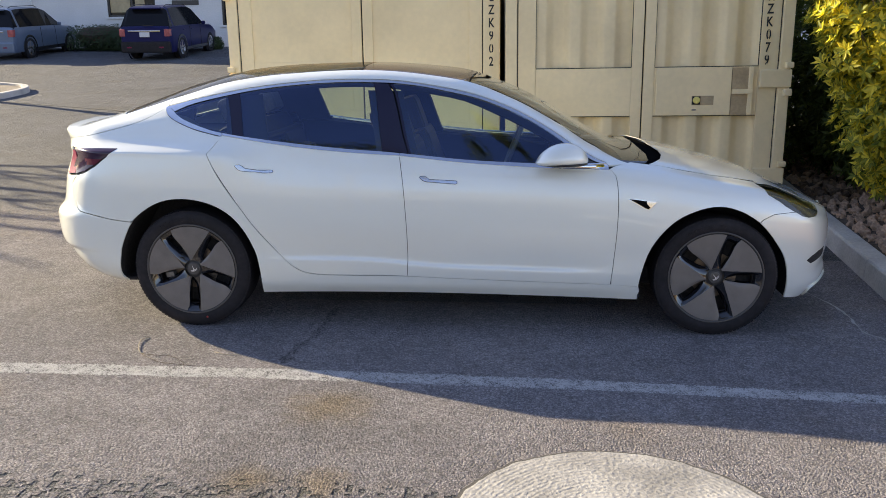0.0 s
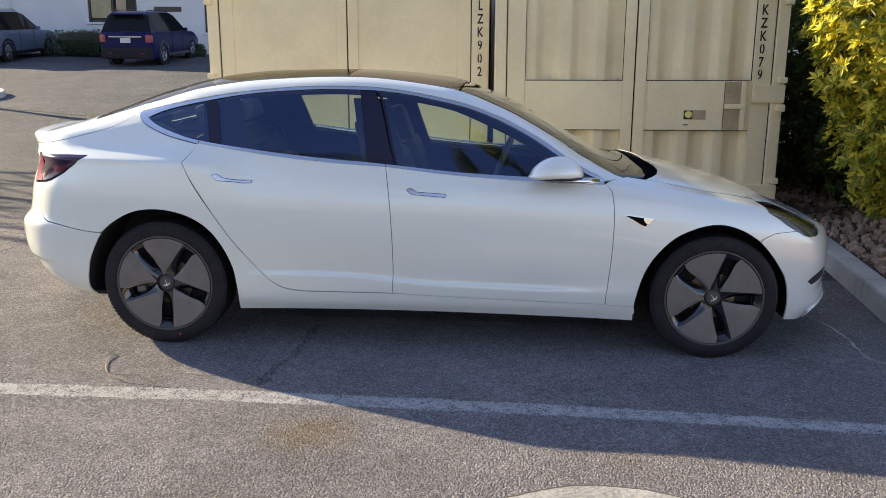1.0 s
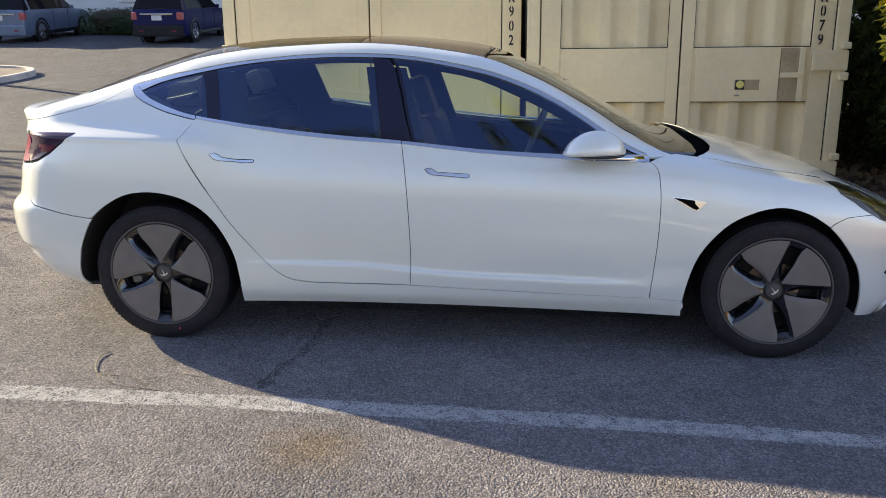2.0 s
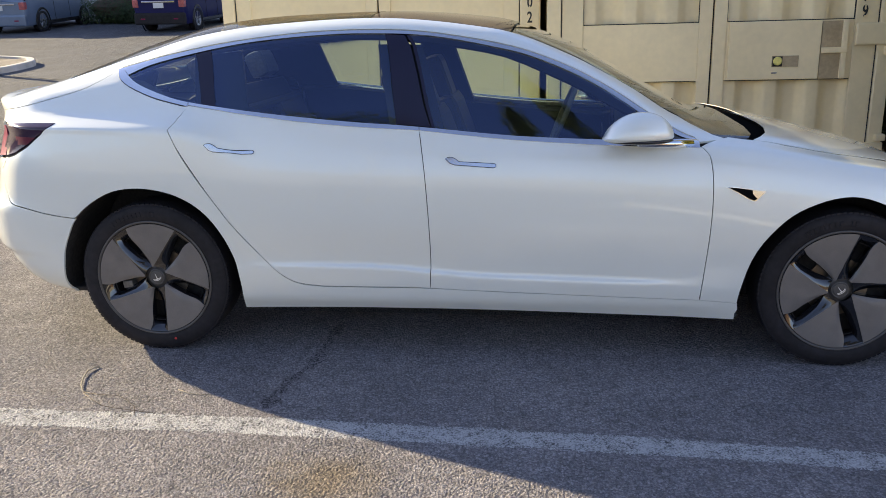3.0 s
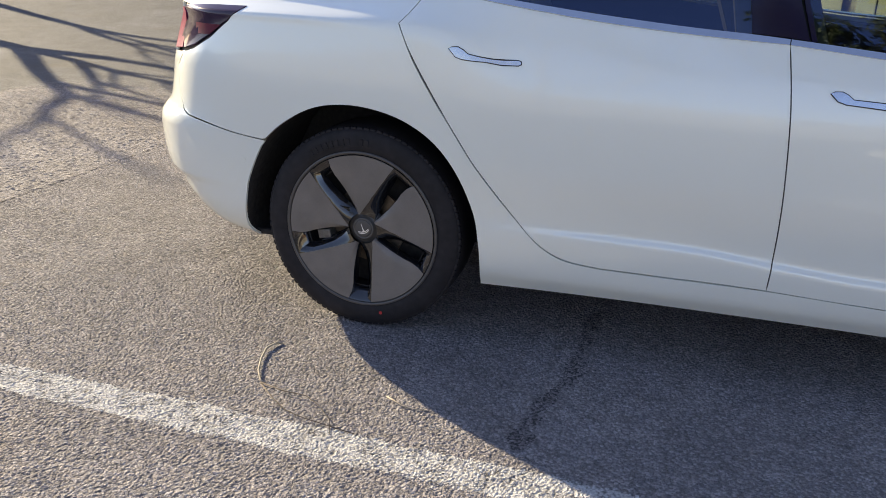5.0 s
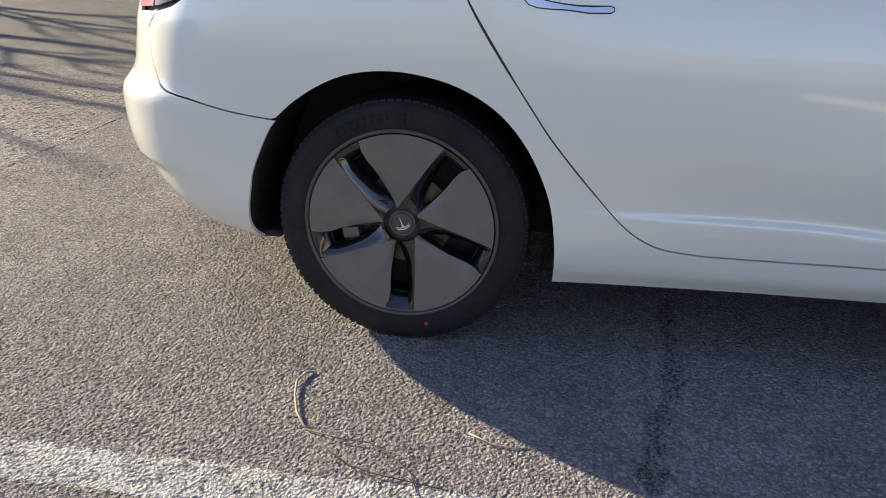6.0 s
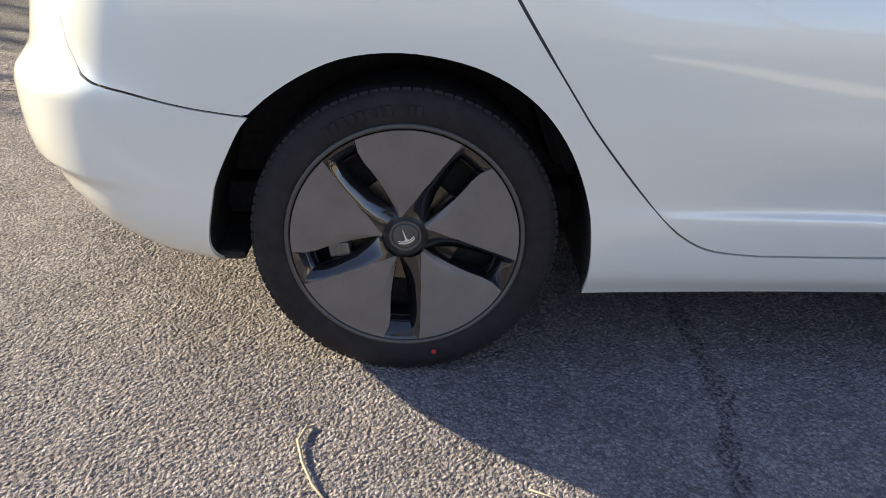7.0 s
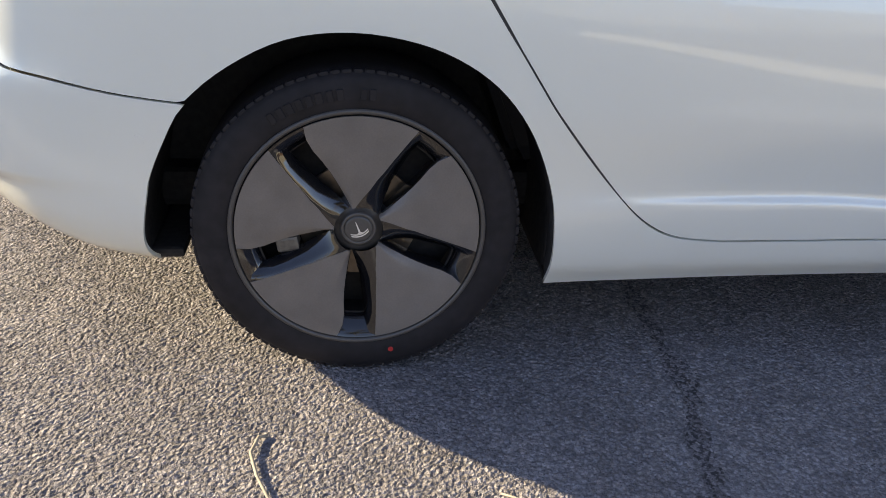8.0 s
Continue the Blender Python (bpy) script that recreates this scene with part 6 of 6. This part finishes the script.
# ---- parked cars across the lot ----
def suv(label, at, paint, length, width, height):
    """A parked sport utility vehicle: nose towards +y, base at its rear middle."""
    ob = thing("parked_suv", label, "car", at=at)
    w = width / 2
    # stations along the length: height of the belt, and shares of the width there
    bm = bmesh.new()
    rings = []
    for f, belt, kw, kb in [(0, .58, .90, .86), (.012, .62, .95, .93), (.05, .625, .99, .97), (.25, .62, 1, .975), (.5, .61, 1, .975), (.66, .60, 1, .97), (.70, .585, .995, .95), (.85, .56, .97, .90), (.95, .50, .90, .80), (1, .40, .78, .66)]:
        y, zb = f * length, belt * height
        prof = [(w * kw * .93, .25), (w * kw * .98, .40), (w * kw, .70), (w * kb, zb), (w * kb * .90, zb + .02), (0, zb + .035)]
        ring = [bm.verts.new((x, y, z)) for x, z in prof] + [bm.verts.new((-x, y, z)) for x, z in prof[::-1][1:]]
        rings.append(ring)
    for a, b in zip(rings, rings[1:]):
        for i in range(len(a) - 1):
            bm.faces.new((a[i], a[i + 1], b[i + 1], b[i]))
    for r in (rings[0], rings[-1][::-1]):
        bm.faces.new(r)
    bmesh.ops.recalc_face_normals(bm, faces=bm.faces)
    body_ob = part("body", bm, paint, ob, smooth=True)
    body_ob.data.set_sharp_from_angle(angle=radians(35))
    stat = [(.015, .61, .92), (.075, .955, .76), (.10, .985, .74), (.115, .988, .74), (.20, 1.0, .74), (.225, 1.0, .74), (.35, 1.0, .74), (.37, 1.0, .74), (.46, .99, .73), (.545, .94, .72), (.70, .60, .86)]
    posts = (1,)
    bm = bmesh.new()
    rings = []
    for f, top, kw in stat:
        y = f * length
        base = .605 * height
        prof = [(w * .95, base), (w * (kw + .09 * (1 - min(1, top))), height * top - .05 * min(1, (top - .6) * 5) if top > .62 else base + .004), (w * kw * .88, height * top), (0, height * top + .012)]
        rings.append([bm.verts.new((x, y, z)) for x, z in prof] + [bm.verts.new((-x, y, z)) for x, z in prof[::-1][1:]])
    for a, b in zip(rings, rings[1:]):
        for i in range(len(a) - 1):
            f = bm.faces.new((a[i], a[i + 1], b[i + 1], b[i]))
            f.material_index = 1 if (i in (1, 2, 3, 4) and a is not rings[0] and b is not rings[-1]) or (i in (0, 5) and rings.index(a) in posts) else 0
    bm.faces.new(rings[0]), bm.faces.new(rings[-1][::-1])
    bmesh.ops.recalc_face_normals(bm, faces=bm.faces)
    part("glasshouse", bm, [WINDOW, paint], ob, "dark windows under a painted roof")
    for sgn in (-1, 1):
        part("roof_bar", tube([(sgn * w * .62, .10 * length, height * .985), (sgn * w * .62, .14 * length, height * 1.02), (sgn * w * .62, .44 * length, height * 1.02), (sgn * w * .62, .48 * length, height * .985)], .012, 8), TRIM, ob)
        part("taillight", block(sgn * w * .86 - .09, -.022, .45 * height, sgn * w * .86 + .09, .16, .585 * height, .02), TAIL, ob, "pale red taillight")
        part("door_mirror", block(sgn * (w + .03) - .06, .62 * length, .60 * height, sgn * (w + .03) + .06, .64 * length, .67 * height, .03), paint, ob)
        for f in (.36, .57):
            part("door_seam", block(sgn * w - .006, f * length - .006, .34, sgn * w + .004, f * length + .006, .60 * height), LINER, ob)
        part("door_handle", block(sgn * (w + .004) - .012, .385 * length, .53 * height, sgn * (w + .004) + .012, .42 * length, .545 * height, .006), paint, ob)
        part("door_handle", block(sgn * (w + .004) - .012, .235 * length, .54 * height, sgn * (w + .004) + .012, .27 * length, .555 * height, .006), paint, ob)
        part("reflector", block(sgn * w * .62 - .07, -.068, .40, sgn * w * .62 + .07, -.055, .44, .004), LAMP_BRIGHT, ob, "red bumper reflector")
        for y0, y1, z1 in ((.218, .232, .965), (.362, .378, .965)):
            part("window_pillar", block(sgn * w * .80 - .10, y0 * length, .605 * height, sgn * w * .80 + .115, y1 * length, z1 * height, .01, Matrix.Translation((sgn * w * .80, 0, .605 * height)) @ Matrix.Rotation(-sgn * .33, 4, "Y") @ Matrix.Translation((-sgn * w * .80, 0, -.605 * height))), TRIM, ob)
        for f in (.195, .775):
            part("wheel_arch", lathe([(.36, -.012), (.395, -.014), (.43, -.010), (.435, .02)], 40), TRIM, ob, "black plastic arch edge").matrix_basis = pose(sgn * (w - .004 * (1 if f < .5 else 14)), f * length, .36, 0, 0, 90 if sgn > 0 else -90)
            wh = new("wheel")
            wh.parent = ob
            wh.matrix_basis = pose(sgn * (w - .12), f * length, .36, 0, 0, 90 if sgn > 0 else -90)
            part("tyre", lathe([(.23, -.11), (.30, -.125), (.35, -.10), (.36, 0), (.35, .1), (.25, .11)], 32), RUBBER, wh, smooth=True)
            part("rim", lathe([(.0, -.10), (.06, -.105), (.08, -.09), (.20, -.085), (.235, -.115), (.24, -.09)], 32), CHROME, wh, smooth=True)
            for k in range(5):
                part("spoke", block(-.022, -.112, .05, .022, -.085, .225, .006, Matrix.Rotation(2 * math.pi * k / 5, 4, "Y")), METAL, wh)
    part("rear_bumper", block(-w * .95, -.06, .25, w * .95, .12, .60, .05), RUBBER if paint is NAVY else paint, ob)
    part("rear_wiper", block(-.02, -.012, .64 * height, .30, .01, .655 * height, .004), TRIM, ob)
    part("roof_spoiler", block(-w * .56, .16, .945 * height, w * .56, .42, .975 * height, .015), paint, ob)
    part("trim_bar", block(-w * .62, -.035, .535 * height, w * .62, .02, .565 * height, .01), CHROME, ob, "bright tailgate bar")
    part("number_plate", block(-.16, -.04, .44 * height, .16, .0, .44 * height + .15, .006), STUCCO, ob, "plain pale plate")
    part("side_skirt", block(-w * 1.0, .27 * length, .24, w * 1.0, .70 * length, .36, .03), TRIM, ob)
    return ob


TAIL = material("pale_red_lens", (0.42, 0.10, 0.10), 0.2, grain=0.3, size=12)
NAVY = material("navy_paint", (0.007, 0.010, 0.065), 0.35, spec=0.2, grain=0.05, size=4)
SLATE = material("slate_blue_paint", (0.13, 0.19, 0.28), 0.3, coat=0.6, metal=0.3, grain=0.05, size=4)
TILT = 4.2
suv("dark blue sport utility vehicle parked nose-in by the building", pose(-11.28, 20.55, ground_z(21.5) - .08, TILT, 0, 1.5), NAVY, 4.85, 1.70, 1.68)
suv("slate blue crossover parked nose-in by the building", pose(-16.80, 20.9, ground_z(21.9) - .09, TILT, 0, 3), SLATE, 4.85, 1.84, 1.68)


# plain unseen walls, added to close the lot and fill its reflections
close = thing("added_wall", "plain added walls round the car park and behind the containers", "wall", kind="structure")
# added behind the containers so that the gap between them stays dark
part("wall", block(-1.9, 8.35, -1, 2.6, 8.6, 3.2), STUCCO, close)
FAR = material("unseen_block_wall", (0.38, 0.35, 0.30), 0.9, grain=0.1, size=8, stain=0.3, stain_size=.4)
part("wall", block(-70, -60, -1, -69.6, 26, 7), FAR, close)
part("wall", block(-70, -45.4, -1, 60, -45, 6), FAR, close)
part("wall", block(40, -45, -1, 40.4, 60, 6), FAR, close)
